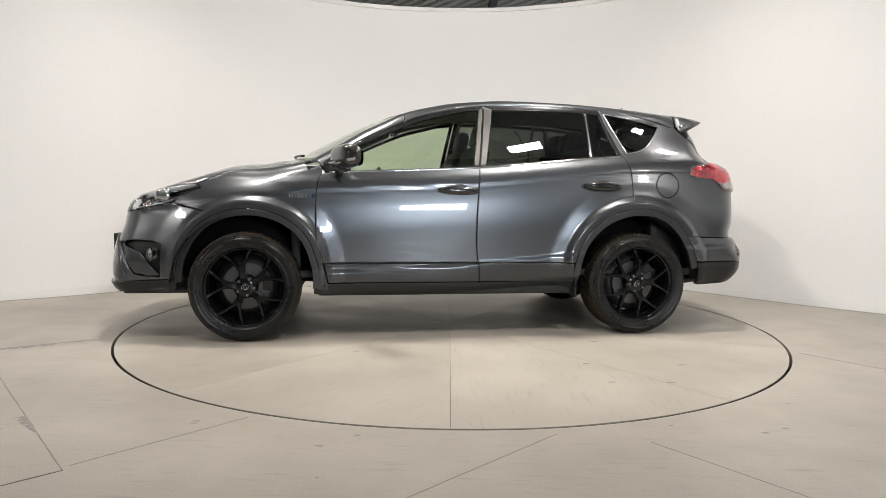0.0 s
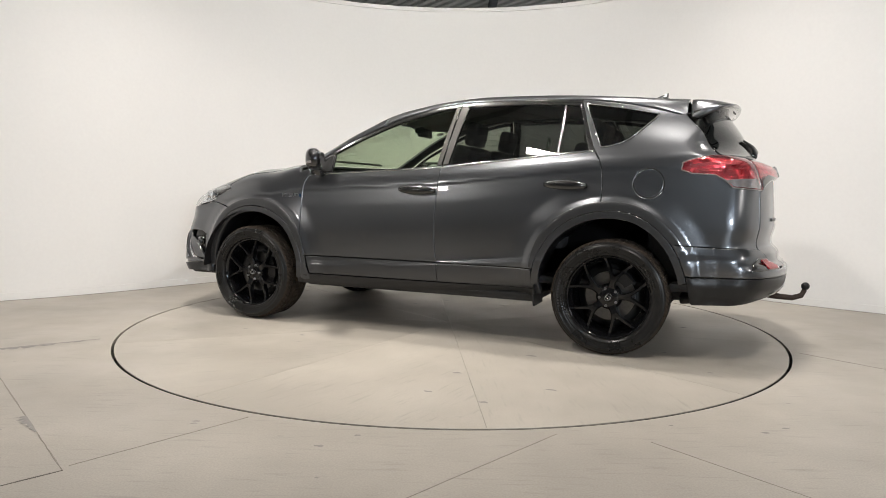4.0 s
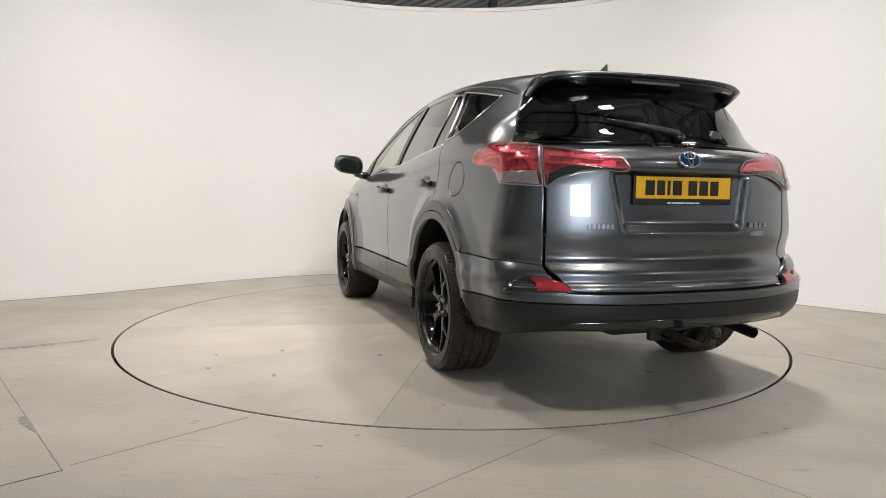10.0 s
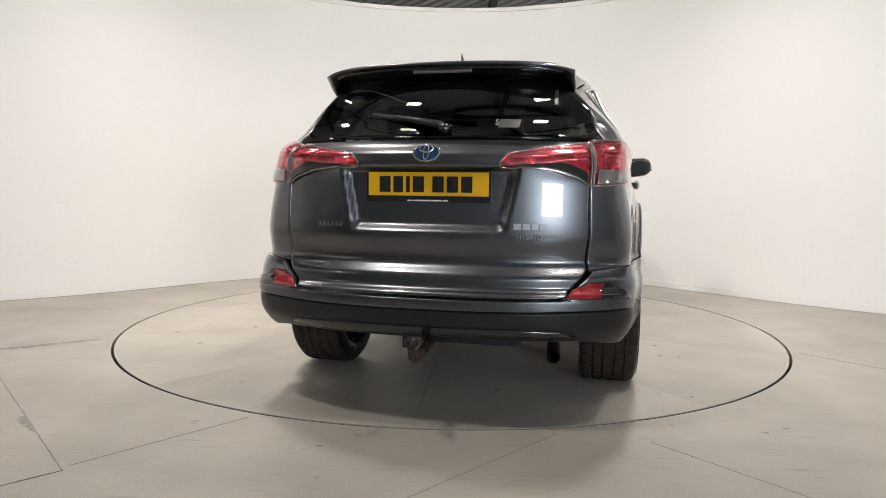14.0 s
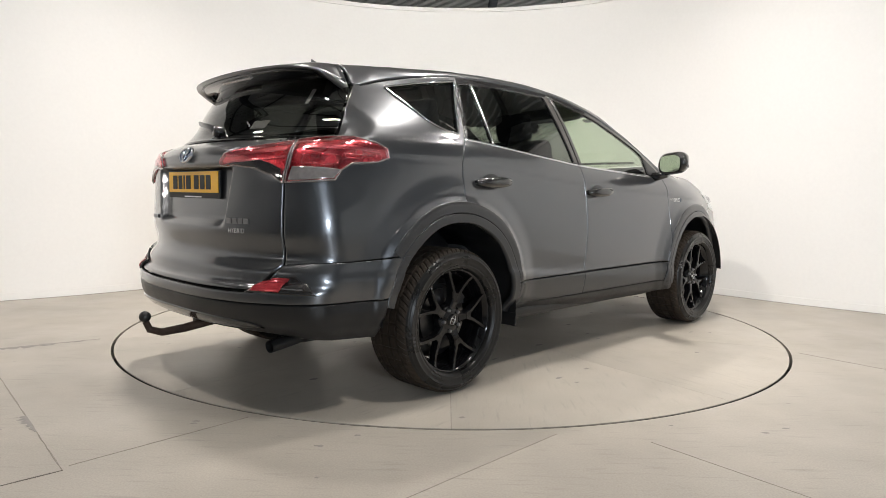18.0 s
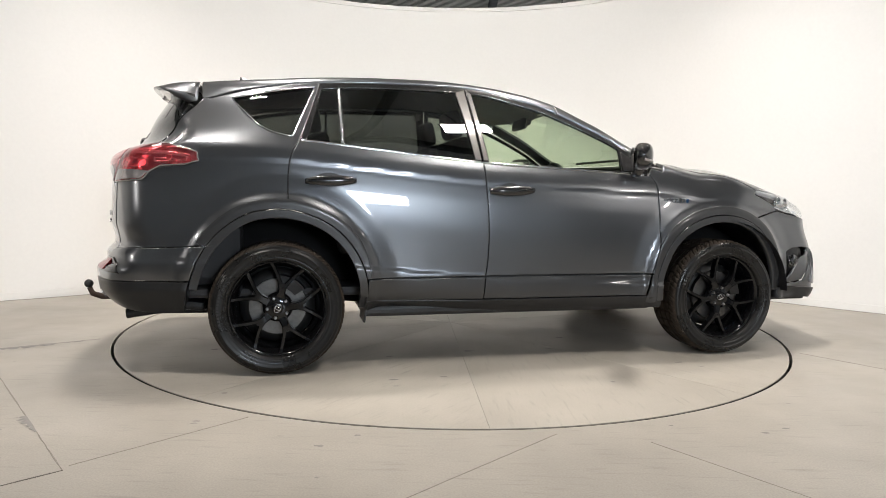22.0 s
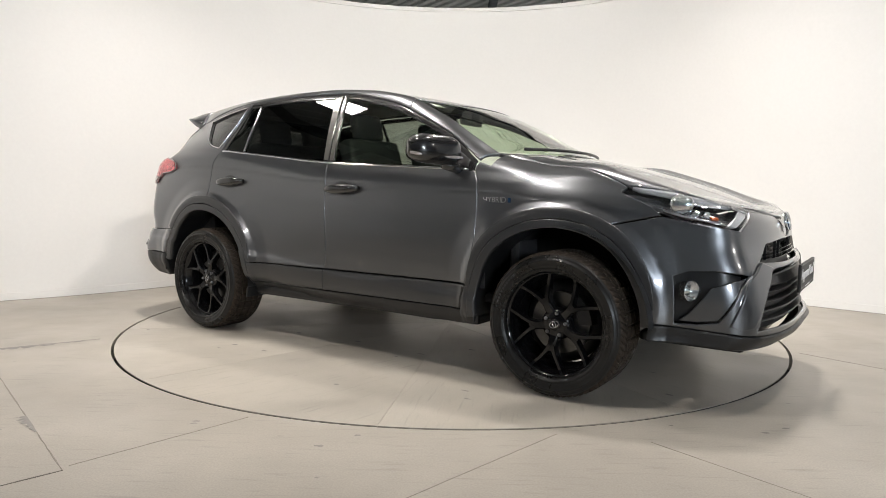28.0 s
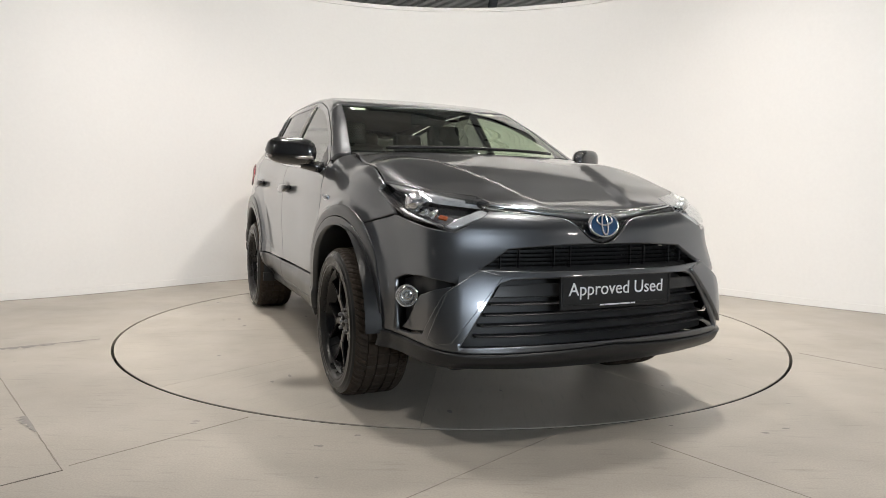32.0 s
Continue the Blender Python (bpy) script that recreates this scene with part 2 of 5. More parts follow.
def evenly(loop, step):
    p = np.array(loop, float)
    keep = [p[0]]
    for q in p[1:]:
        if np.linalg.norm(q - keep[-1]) > 1e-4:
            keep.append(q)
    if np.linalg.norm(keep[0] - keep[-1]) < 1e-4:
        keep.pop()
    p, out = np.array(keep), []
    for i in range(len(p)):
        a, b = p[i], p[(i + 1) % len(p)]
        n = max(1, math.ceil(np.linalg.norm(b - a) / step))
        out += [a + (b - a) * t / n for t in range(n)]
    return np.array(out)


def area(p):
    q = np.roll(p, -1, axis=0)
    return .5 * np.sum(p[:, 0] * q[:, 1] - q[:, 0] * p[:, 1])


def inset(p, g):
    s = 1 if area(p) > 0 else -1
    a, b = p - np.roll(p, 1, axis=0), np.roll(p, -1, axis=0) - p
    a, b = a / np.linalg.norm(a, axis=1, keepdims=True), b / np.linalg.norm(b, axis=1, keepdims=True)
    na, nb = s * np.stack([-a[:, 1], a[:, 0]], 1), s * np.stack([-b[:, 1], b[:, 0]], 1)
    m = na + nb
    return p + g * m / np.maximum((m * m).sum(1, keepdims=True) / 2, .6)


def within(q, p):
    x, y = q[:, 0], q[:, 1]
    inside = np.zeros(len(q), bool)
    for (x0, y0), (x1, y1) in zip(p, np.roll(p, -1, axis=0)):
        c = (y0 > y) != (y1 > y)
        if c.any():
            inside ^= c & (x < (x1 - x0) * (y - y0) / (y1 - y0 + 1e-15) + x0)
    return inside


def gap_to(q, p):
    d = np.full(len(q), 9.0)
    for a, b in zip(p, np.roll(p, -1, axis=0)):
        ab = b - a
        t = np.clip(((q - a) @ ab) / max(ab @ ab, 1e-12), 0, 1)
        d = np.minimum(d, np.linalg.norm(q - a - t[:, None] * ab, axis=1))
    return d


from mathutils import geometry

SHEETS = {}


def sheet(view, outline, holes=(), gap=.003, step=.03, out=0.0, deep=.018):
    """Verts, faces and normals of a panel of the body: its outline in a view, cut out of the body's surface, with turned-in edges."""
    loops = [inset(evenly(outline, .018), gap)] + [inset(evenly(h, .014), -gap) for h in holes]
    lo, hi = loops[0].min(0), loops[0].max(0)
    gx, gy = np.meshgrid(np.arange(lo[0] + step / 2, hi[0], step), np.arange(lo[1] + step / 2, hi[1], step))
    q = np.stack([gx.ravel(), gy.ravel()], 1)
    ok = within(q, loops[0]) & (gap_to(q, loops[0]) > step * .45)
    for h in loops[1:]:
        ok &= ~within(q, h) & (gap_to(q, h) > step * .45)
    q = q[ok]
    if deep > 0:  # a fine row of points along the edges, which carries their rounding
        rim = np.concatenate([inset(evenly(outline, .018), gap + .0035)] + [inset(evenly(h, .014), -gap - .0035) for h in holes])
        ok = within(rim, loops[0]) & (gap_to(rim, loops[0]) > .003)
        for h in loops[1:]:
            ok &= ~within(rim, h) & (gap_to(rim, h) > .003)
        q = np.concatenate([q, rim[ok]])
    pts = np.concatenate(loops + [q])
    edges, at, rings = [], 0, []
    for h in loops:
        n = len(h)
        edges += [(at + i, at + (i + 1) % n) for i in range(n)]
        rings.append(list(range(at, at + n)))
        at += n
    v2, _, f2, vo, _, _ = geometry.delaunay_2d_cdt([Vector(p) for p in pts], edges, [], 0, 1e-6)
    v2 = np.array([tuple(v) for v in v2])
    where = {}
    for i, os in enumerate(vo):
        for o in os:
            where[o] = i
    f2 = np.array([f for f in f2])
    mid = v2[f2].mean(1)
    ok = within(mid, loops[0])
    for h in loops[1:]:
        ok &= ~within(mid, h)
    f2 = f2[ok]
    p3, good = shot(view, v2)
    nr = lean(p3)
    p3 = p3 + nr * out
    # face direction
    fn = np.cross(p3[f2[:, 1]] - p3[f2[:, 0]], p3[f2[:, 2]] - p3[f2[:, 0]])
    flip = (fn * nr[f2[:, 0]]).sum(1) < 0
    f2[flip] = f2[flip][:, ::-1]
    f2 = f2[good[f2].all(1)]
    verts, normals, faces = [p3], [nr], [tuple(f) for f in f2]
    base = len(p3)
    if deep > 0:
        for k, r in enumerate(rings):
            idx = [where[i] for i in r if i in where]
            c = p3[idx]
            nrm = nr[idx]
            tang = np.roll(c, -1, axis=0) - np.roll(c, 1, axis=0)
            side = np.cross(tang, nrm)
            side /= np.maximum(np.linalg.norm(side, axis=1, keepdims=True), 1e-9)
            s = 1 if area(v2[idx]) > 0 else -1
            # outward of the panel
            hint = c - c.mean(0)
            if ((side * hint).sum(1) > 0).mean() < .5:
                side = -side
            if k > 0:
                side = -side
            nr[idx] = (nrm + side * .8) / np.linalg.norm(nrm + side * .8, axis=1, keepdims=True)
            p3[idx] = c - nrm * .0012
            verts.append(c - nrm * deep)
            normals.append(side)
            n = len(idx)
            for i in range(n):
                j = (i + 1) % n
                quad = (idx[i], idx[j], base + j, base + i)
                e1, e2 = c[j] - c[i], -nrm[i]
                if np.dot(np.cross(e1, e2), side[i]) < 0:
                    quad = quad[::-1]
                faces.append(quad)
            base += n
    return np.concatenate(verts), faces, np.concatenate(normals)


def panel(name, view, outline, mat, parent, holes=(), side=1, label="", key=None, **kw):
    k = (name, view, len(outline), str(key), str(outline[:3]))
    if k not in SHEETS:
        SHEETS[k] = sheet(view, outline, holes, **kw)
    v, f, n = SHEETS[k]
    if side < 0:
        v, n, f = v * [1, -1, 1], n * [1, -1, 1], [q[::-1] for q in f]
    return mesh_part(name, v, f, mat, parent, n, label)


def full(half):
    """A closed outline from its left half, which runs from the centre line to the centre line."""
    return list(half) + [(p[0], -p[1]) if len(p) == 2 else (p[0], -p[1], p[2]) for p in half[::-1] if abs(p[1]) > 1e-6]


def nose3(pts):
    return [tuple(q) for q in bearing("nose", pts)]


def rear3(pts):
    return [tuple(q) for q in bearing("rear", pts)]


def flat(x, z):
    return (x, float(half_width(np.array([x]), np.array([z]))[0]), z)


def arc(cx, cz, r, a0, a1, n=26):
    return [(cx + r * math.cos(radians(a)), cz + r * math.sin(radians(a))) for a in np.linspace(a0, a1, n)]


def box(bm, size, place=(0, 0, 0), turn=(0, 0, 0), bevel=0.0, segments=2):
    g = bmesh.ops.create_cube(bm, size=1.0)
    vs = g["verts"]
    bmesh.ops.scale(bm, vec=size, verts=vs)
    if bevel > 0:
        es = {e for v in vs for e in v.link_edges}
        r = bmesh.ops.bevel(bm, geom=list(es), offset=bevel, segments=segments, affect="EDGES", profile=.6)
        vs = list({v for f in r["faces"] for v in f.verts} | {v for v in vs if v.is_valid})
    bmesh.ops.transform(bm, matrix=pose(*place, *turn), verts=vs)
    return vs


def tube(bm, pts, r, n=10, cap=True):
    p = [Vector(q) for q in pts]
    rings = []
    for i, c in enumerate(p):
        d = (p[min(i + 1, len(p) - 1)] - p[max(i - 1, 0)]).normalized()
        a = d.orthogonal().normalized()
        if rings:
            a = (last - d * last.dot(d)).normalized()
        last = a
        b = d.cross(a)
        rr = r[i] if isinstance(r, (list, tuple)) else r
        rings.append([bm.verts.new(c + rr * (math.cos(t) * a + math.sin(t) * b)) for t in np.linspace(0, 2 * math.pi, n, endpoint=False)])
    for u, v in zip(rings, rings[1:]):
        for i in range(n):
            bm.faces.new((u[i], u[(i + 1) % n], v[(i + 1) % n], v[i]))
    if cap:
        bm.faces.new(rings[0][::-1]), bm.faces.new(rings[-1])


def lathe(bm, prof, n=48, axis="y", closed=False):
    """Turns (radius, along) pairs about the axis y."""
    rings = []
    for r, h in prof:
        rings.append([bm.verts.new((r * math.cos(t), h, r * math.sin(t))) for t in np.linspace(0, 2 * math.pi, n, endpoint=False)])
    pairs = list(zip(rings, rings[1:])) + ([(rings[-1], rings[0])] if closed else [])
    for u, v in pairs:
        for i in range(n):
            bm.faces.new((u[i], v[i], v[(i + 1) % n], u[(i + 1) % n]))


def prism(bm, outline, depth, m=Matrix()):
    """A flat outline (x, y) given thickness along z."""
    a = [bm.verts.new(m @ Vector((x, y, 0))) for x, y in outline]
    b = [bm.verts.new(m @ Vector((x, y, depth))) for x, y in outline]
    n = len(a)
    bm.faces.new(a[::-1]), bm.faces.new(b)
    for i in range(n):
        bm.faces.new((a[i], a[(i + 1) % n], b[(i + 1) % n], b[i]))


# ---- setting ----
def ground_material(name, colour, seed):
    m = bpy.data.materials.new(name)
    m.use_nodes = True
    n, l = m.node_tree.nodes, m.node_tree.links
    b = n["Principled BSDF"]
    tc = n.new("ShaderNodeTexCoord")
    mp = n.new("ShaderNodeMapping")
    mp.inputs["Location"].default_value = (seed, seed * 2, 0)
    info, off = n.new("ShaderNodeObjectInfo"), n.new("ShaderNodeVectorMath")
    off.operation = "SCALE"
    off.inputs[0].default_value = (37, 19, 0)
    l.new(info.outputs["Random"], off.inputs["Scale"])
    add = n.new("ShaderNodeVectorMath")
    l.new(tc.outputs["Object"], add.inputs[0]), l.new(off.outputs[0], add.inputs[1])
    l.new(add.outputs[0], mp.inputs["Vector"])

    def noise_of(scale, detail, stretch=None):
        t = n.new("ShaderNodeTexNoise")
        t.inputs["Scale"].default_value, t.inputs["Detail"].default_value = scale, detail
        if stretch:
            s = n.new("ShaderNodeMapping")
            s.inputs["Scale"].default_value, s.inputs["Rotation"].default_value = stretch, (0, 0, .7 + seed)
            l.new(mp.outputs[0], s.inputs["Vector"]), l.new(s.outputs[0], t.inputs["Vector"])
        else:
            l.new(mp.outputs[0], t.inputs["Vector"])
        return t.outputs["Fac"]

    def rng(v, a, b_, c, d):
        r = n.new("ShaderNodeMapRange")
        for k, x in zip(("From Min", "From Max", "To Min", "To Max"), (a, b_, c, d)):
            r.inputs[k].default_value = x
        l.new(v, r.inputs["Value"])
        return r.outputs[0]

    def times(a, b_):
        x = n.new("ShaderNodeMath")
        x.operation = "MULTIPLY"
        l.new(a, x.inputs[0]), l.new(b_, x.inputs[1])
        return x.outputs[0]
    cloud = rng(noise_of(.9, 6), .3, .7, .86, 1.10)
    patch = rng(noise_of(4.0, 6), .3, .7, .96, 1.04)
    grain = rng(noise_of(140, 4), .2, .8, .86, 1.14)
    scuff = rng(noise_of(5.0, 7, (1, 9, 1)), .58, .74, 1.0, .82)
    chips = rng(noise_of(9.0, 8), .72, .77, 1.0, .80)
    f = times(times(times(cloud, patch), times(grain, scuff)), chips)
    tint = n.new("ShaderNodeVectorMath")
    tint.operation = "SCALE"
    tint.inputs[0].default_value = colour
    l.new(f, tint.inputs["Scale"]), l.new(tint.outputs[0], b.inputs["Base Color"])
    l.new(rng(noise_of(2.5, 5), .3, .7, .34, .52), b.inputs["Roughness"])
    b.inputs["Specular IOR Level"].default_value = .5
    bp = n.new("ShaderNodeBump")
    bp.inputs["Strength"].default_value, bp.inputs["Distance"].default_value = .12, .003
    l.new(noise_of(60, 5), bp.inputs["Height"]), l.new(bp.outputs[0], b.inputs["Normal"])
    return m


FLOOR = ground_material("painted_concrete", (.372, .341, .296), 0.0)
DECK = ground_material("painted_steel_deck", (.395, .363, .315), 3.3)
WALLPAINT = material("white_wall_paint", (.84, .83, .81), .6, 0, 0, .1, .02, 35, 1.2, bump=.05)
RIMPAINT = material("white_trim_paint", (.82, .81, .79), .45, 0, 0, .1, .02, 30, 2)
JOINT = material("dark_joint_filler", (.12, .105, .09), .85, 0, 0, .1, .35, 60, 12)
PALEJOINT = material("pale_joint_filler", (.26, .235, .205), .85, 0, 0, .1, .3, 60, 12)
PATCH = material("bare_concrete_patch", (.27, .255, .24), .75, 0, 0, .1, .25, 40, 9)
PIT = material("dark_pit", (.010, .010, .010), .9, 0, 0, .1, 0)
SUBDECK = material("dark_steel", (.028, .026, .025), .6, .4, 0, .1, .2, 40, 8)
OUTERWALL = material("pale_blue_grey_wall", (.56, .62, .68), .7, 0, 0, .1, .08, 20, 1.5)
CEILING = material("grey_roof_sheet", (.62, .625, .61), .6, .1, 0, .1, .15, 20, 2)
BEAM = material("dark_steel_beam", (.05, .05, .055), .5, .5, 0, .1, .15, 20, 3)
DAY = glow("daylight", (.80, .90, 1.0), 9.0)

R_TABLE = 2.268
seg = 160
bm = bmesh.new()
inner = [bm.verts.new(((R_TABLE + .017) * math.cos(a), (R_TABLE + .017) * math.sin(a), 0)) for a in np.linspace(0, 2 * math.pi, seg, endpoint=False)]
low = [bm.verts.new((v.co.x, v.co.y, -.12)) for v in inner]
outer = []
for a in np.linspace(0, 2 * math.pi, seg, endpoint=False):
    c, s = math.cos(a), math.sin(a)
    k = 16.0 / max(abs(c), abs(s))
    outer.append(bm.verts.new((k * c, k * s + 2, 0)))
for i in range(seg):
    j = (i + 1) % seg
    bm.faces.new((inner[i], outer[i], outer[j], inner[j]))
    bm.faces.new((inner[j], low[j], low[i], inner[i]))
bm.normal_update()
for f in bm.faces:
    if f.normal.z < -.5:
        f.normal_flip()
ground = tagged(part("floor", bm, FLOOR), "beige painted concrete studio floor with worn joints", "floor", kind="structure")
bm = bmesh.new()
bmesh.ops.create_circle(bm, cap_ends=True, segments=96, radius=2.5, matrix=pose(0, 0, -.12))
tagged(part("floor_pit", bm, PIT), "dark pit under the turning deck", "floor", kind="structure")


def strip(name, pts, width, mat, label, ragged=0.0, high=.0012):
    bm = bmesh.new()
    rng = random.Random(len(label) * 7 + len(pts))
    p = [Vector((x, y)) for x, y in pts]
    dense = []
    for a, b in zip(p, p[1:]):
        n = max(2, int((b - a).length / .05))
        dense += [a.lerp(b, i / n) for i in range(n)]
    dense.append(p[-1])
    prev = None
    for i, q in enumerate(dense):
        d = (dense[min(i + 1, len(dense) - 1)] - dense[max(i - 1, 0)]).normalized()
        nrm = Vector((-d.y, d.x))
        w = width * (1 + ragged * rng.uniform(-.6, .6)) / 2
        o = nrm * rng.uniform(-1, 1) * width * ragged * .5
        row = [bm.verts.new((*(q + o + nrm * k * w), z)) for k, z in ((-1, .0), (-.9, high), (.9, high), (1, .0))]
        if prev:
            for k in range(3):
                bm.faces.new((prev[k], row[k], row[k + 1], prev[k + 1]))
        prev = row
    bm.normal_update()
    for f in bm.faces:
        if f.normal.z < 0:
            f.normal_flip()
    return tagged(part(name, bm, mat), label, "floor joint", kind="structure")


strip("floor_joint", [(-2.26, -.735), (-2.71, -1.03), (-4.2, -2.0)], .006, JOINT, "thin dark joint between concrete slabs", .5)
strip("floor_joint", [(-2.9, -.95), (-2.27, -1.67), (-1.33, -2.74)], .0045, PALEJOINT, "chipped joint between concrete slabs", .6)
strip("floor_joint", [(-1.33, -2.74), (-1.46, -2.87), (-2.2, -3.55)], .006, JOINT, "thin dark joint between concrete slabs", .4)
strip("floor_joint", [(-1.33, -2.70), (-.86, -2.17)], .003, PALEJOINT, "hairline joint in the concrete floor", .6)
strip("floor_joint", [(.44, -2.31), (.12, -2.64), (-.13, -2.90), (-.5, -3.3)], .0035, PALEJOINT, "hairline joint in the concrete floor", .6)
strip("floor_joint", [(.80, -2.38), (1.14, -2.80), (1.5, -3.25)], .003, PALEJOINT, "hairline joint in the concrete floor", .6)
strip("floor_joint", [(2.18, -.82), (2.34, -1.02), (2.9, -1.7)], .003, PALEJOINT, "hairline joint in the concrete floor", .6)


def splash(outline, label):
    bm = bmesh.new()
    bm.faces.new([bm.verts.new((x, y, .0014)) for x, y in outline])
    bmesh.ops.triangulate(bm, faces=bm.faces[:])
    bm.normal_update()
    for f in bm.faces:
        if f.normal.z < 0:
            f.normal_flip()
    tagged(part("floor_patch", bm, PATCH), label, "floor patch", kind="structure")


def ragged_patch(a, b, wide, seed, out):
    rng = random.Random(seed)
    a, b = Vector(a), Vector(b)
    d = b - a
    nrm = Vector((-d.y, d.x)).normalized() * out
    top = [a + d * t for t in np.linspace(0, 1, 12)]
    bottom = [a + d * t + nrm * wide * (1 - .75 * t) * rng.uniform(.35, 1.25) for t in np.linspace(1, 0, 34)]
    return [tuple(q) for q in top + bottom]


splash(ragged_patch((-2.74, -1.045), (-2.27, -.74), .085, 4, -1), "worn grey patch of bare concrete along a joint")
splash(ragged_patch((-1.80, -2.20), (-1.64, -2.385), .05, 9, -1), "chipped grey patch of bare concrete on a joint")
rng = random.Random(21)
for k in range(26):
    a = rng.uniform(2.35, 3.9)
    b = rng.uniform(math.radians(200), math.radians(345))
    x, y = a * math.cos(b), a * math.sin(b)
    r = rng.uniform(.004, .014)
    splash([(x + r * rng.uniform(.5, 1.5) * math.cos(t) * 1.8, y + r * rng.uniform(.5, 1.3) * math.sin(t)) for t in np.linspace(0, 6.28, 9, endpoint=False)], "small dark chip in the floor paint")

# curved studio wall, flaring out to both sides
PLAN = [(-7.6, -6.2), (-7.6, -4.6), (-7.4, -3.1), (-6.9, -2.1), (-6.25, -1.3), (-5.4, -.55), (-4.6, .06), (-3.84, .63), (-3.36, 1.02), (-3.0, 1.40), (-2.62, 1.85), (-2.17, 2.30), (-1.55, 2.72), (-.8, 3.02), (0, 3.12), (.8, 3.02), (1.5, 2.74), (2.05, 2.30), (2.51, 1.79), (2.76, 1.50), (3.11, 1.12), (3.65, .64), (4.5, .02), (5.4, -.62), (6.25, -1.35), (6.9, -2.15), (7.4, -3.1), (7.6, -4.6), (7.6, -6.2)]
plan = [Vector(q) for q in soft(PLAN, .08)]


def wall_strip(name, z0, z1, t0, t1, mat, label, category):
    """A strip along the studio wall from t0 in front of its face to t1 behind it."""
    bm = bmesh.new()
    prev = None
    for i, q in enumerate(plan):
        d = (plan[min(i + 1, len(plan) - 1)] - plan[max(i - 1, 0)]).normalized()
        nrm = Vector((d.y, -d.x))
        a, b = q + nrm * t0, q - nrm * t1
        row = [bm.verts.new((*p, z)) for p, z in ((a, z0), (a, z1), (b, z1), (b, z0))]
        if prev:
            for k in range(4):
                bm.faces.new((prev[k], row[k], row[(k + 1) % 4], prev[(k + 1) % 4]))
        prev = row
    bmesh.ops.recalc_face_normals(bm, faces=bm.faces)
    for e in bm.edges:
        e.smooth = len(e.link_faces) == 2 and e.calc_face_angle(0) < .6
    ob = part(name, bm, mat, smooth=False)
    for p in ob.data.polygons:
        p.use_smooth = abs(p.normal.z) < .5
    return tagged(ob, label, category, kind="structure")


H_WALL = 3.135
wall_strip("wall_studio", .065, H_WALL - .045, 0.0, .10, WALLPAINT, "smooth curved white studio wall", "wall")
wall_strip("baseboard", 0.0, .064, .005, .10, WALLPAINT, "low white baseboard along the curved wall", "baseboard")
wall_strip("trim_rim", H_WALL - .044, H_WALL, .014, .11, RIMPAINT, "white capping rail on top of the wall", "trim")

# narrow dark strip drawn along the foot of the curved wall
foot = []
for i, c in enumerate(plan):
    d = (plan[min(i + 1, len(plan) - 1)] - plan[max(i - 1, 0)]).normalized()
    foot.append(tuple(c + Vector((d.y, -d.x)) * .010))
strip("floor_joint", foot, .015, JOINT, "thin dark joint at the foot of the wall", .5)

# the hall round the studio
X0, X1, Y0, Y1, HH = -11.0, 11.0, -9.0, 17.0, 5.9


def hall_wall(name, size, place, label):
    bm = bmesh.new()
    box(bm, size, place)
    tagged(part(name, bm, OUTERWALL), label, "wall", kind="structure")


hall_wall("wall_west", (.2, Y1 - Y0 + .4, HH), (X0 - .1, (Y0 + Y1) / 2, HH / 2), "pale grey wall of the hall")
hall_wall("wall_east", (.2, Y1 - Y0 + .4, HH), (X1 + .1, (Y0 + Y1) / 2, HH / 2), "pale grey wall of the hall")
hall_wall("wall_north", (X1 - X0, .2, HH), (0, Y1 + .1, HH / 2), "pale grey wall of the hall")
WX, WZ, WW, WH = 2.6, 1.75, 1.5, .75
hall_wall("wall_south", (WX - WW / 2 - X0, .2, HH), ((WX - WW / 2 + X0) / 2, Y0 - .1, HH / 2), "pale grey wall of the hall")
hall_wall("wall_south", (X1 - WX - WW / 2, .2, HH), ((X1 + WX + WW / 2) / 2, Y0 - .1, HH / 2), "pale grey wall of the hall")
hall_wall("wall_south", (WW, .2, WZ - WH / 2), (WX, Y0 - .1, (WZ - WH / 2) / 2), "pale grey wall of the hall")
hall_wall("wall_south", (WW, .2, HH - WZ - WH / 2), (WX, Y0 - .1, (HH + WZ + WH / 2) / 2), "pale grey wall of the hall")
bm = bmesh.new()
box(bm, (6.0, .05, 4.0), (WX, Y0 - 1.2, WZ))
tagged(part("backdrop", bm, DAY), "bright overcast daylight outside the window", "backdrop", kind="structure")
bm = bmesh.new()
for sx in (-1, 1):
    box(bm, (.05, .12, WH), (WX + sx * (WW / 2 - .025), Y0 - .1, WZ))
for z in (WZ - WH / 2 + .025, WZ + WH / 2 - .025):
    box(bm, (WW - .1, .12, .05), (WX, Y0 - .1, z))
box(bm, (.04, .12, WH - .1), (WX + .1, Y0 - .1, WZ))
tagged(part("window_1", bm, RIMPAINT), "white-framed daylight window in the hall wall", "window", kind="structure")

bm = bmesh.new()
box(bm, (X1 - X0 + .4, Y1 - Y0 + .4, .1), (0, (Y0 + Y1) / 2, HH + .05))
n_rib = 130
for i in range(n_rib):
    x = -24 + 48 * (i + .5) / n_rib
    box(bm, (.12, 36.0, .07), (x, (Y0 + Y1) / 2, HH - .033), (0, 0, 35))
tagged(part("ceiling", bm, CEILING), "grey ribbed sheet roof of the hall", "ceiling", kind="structure")


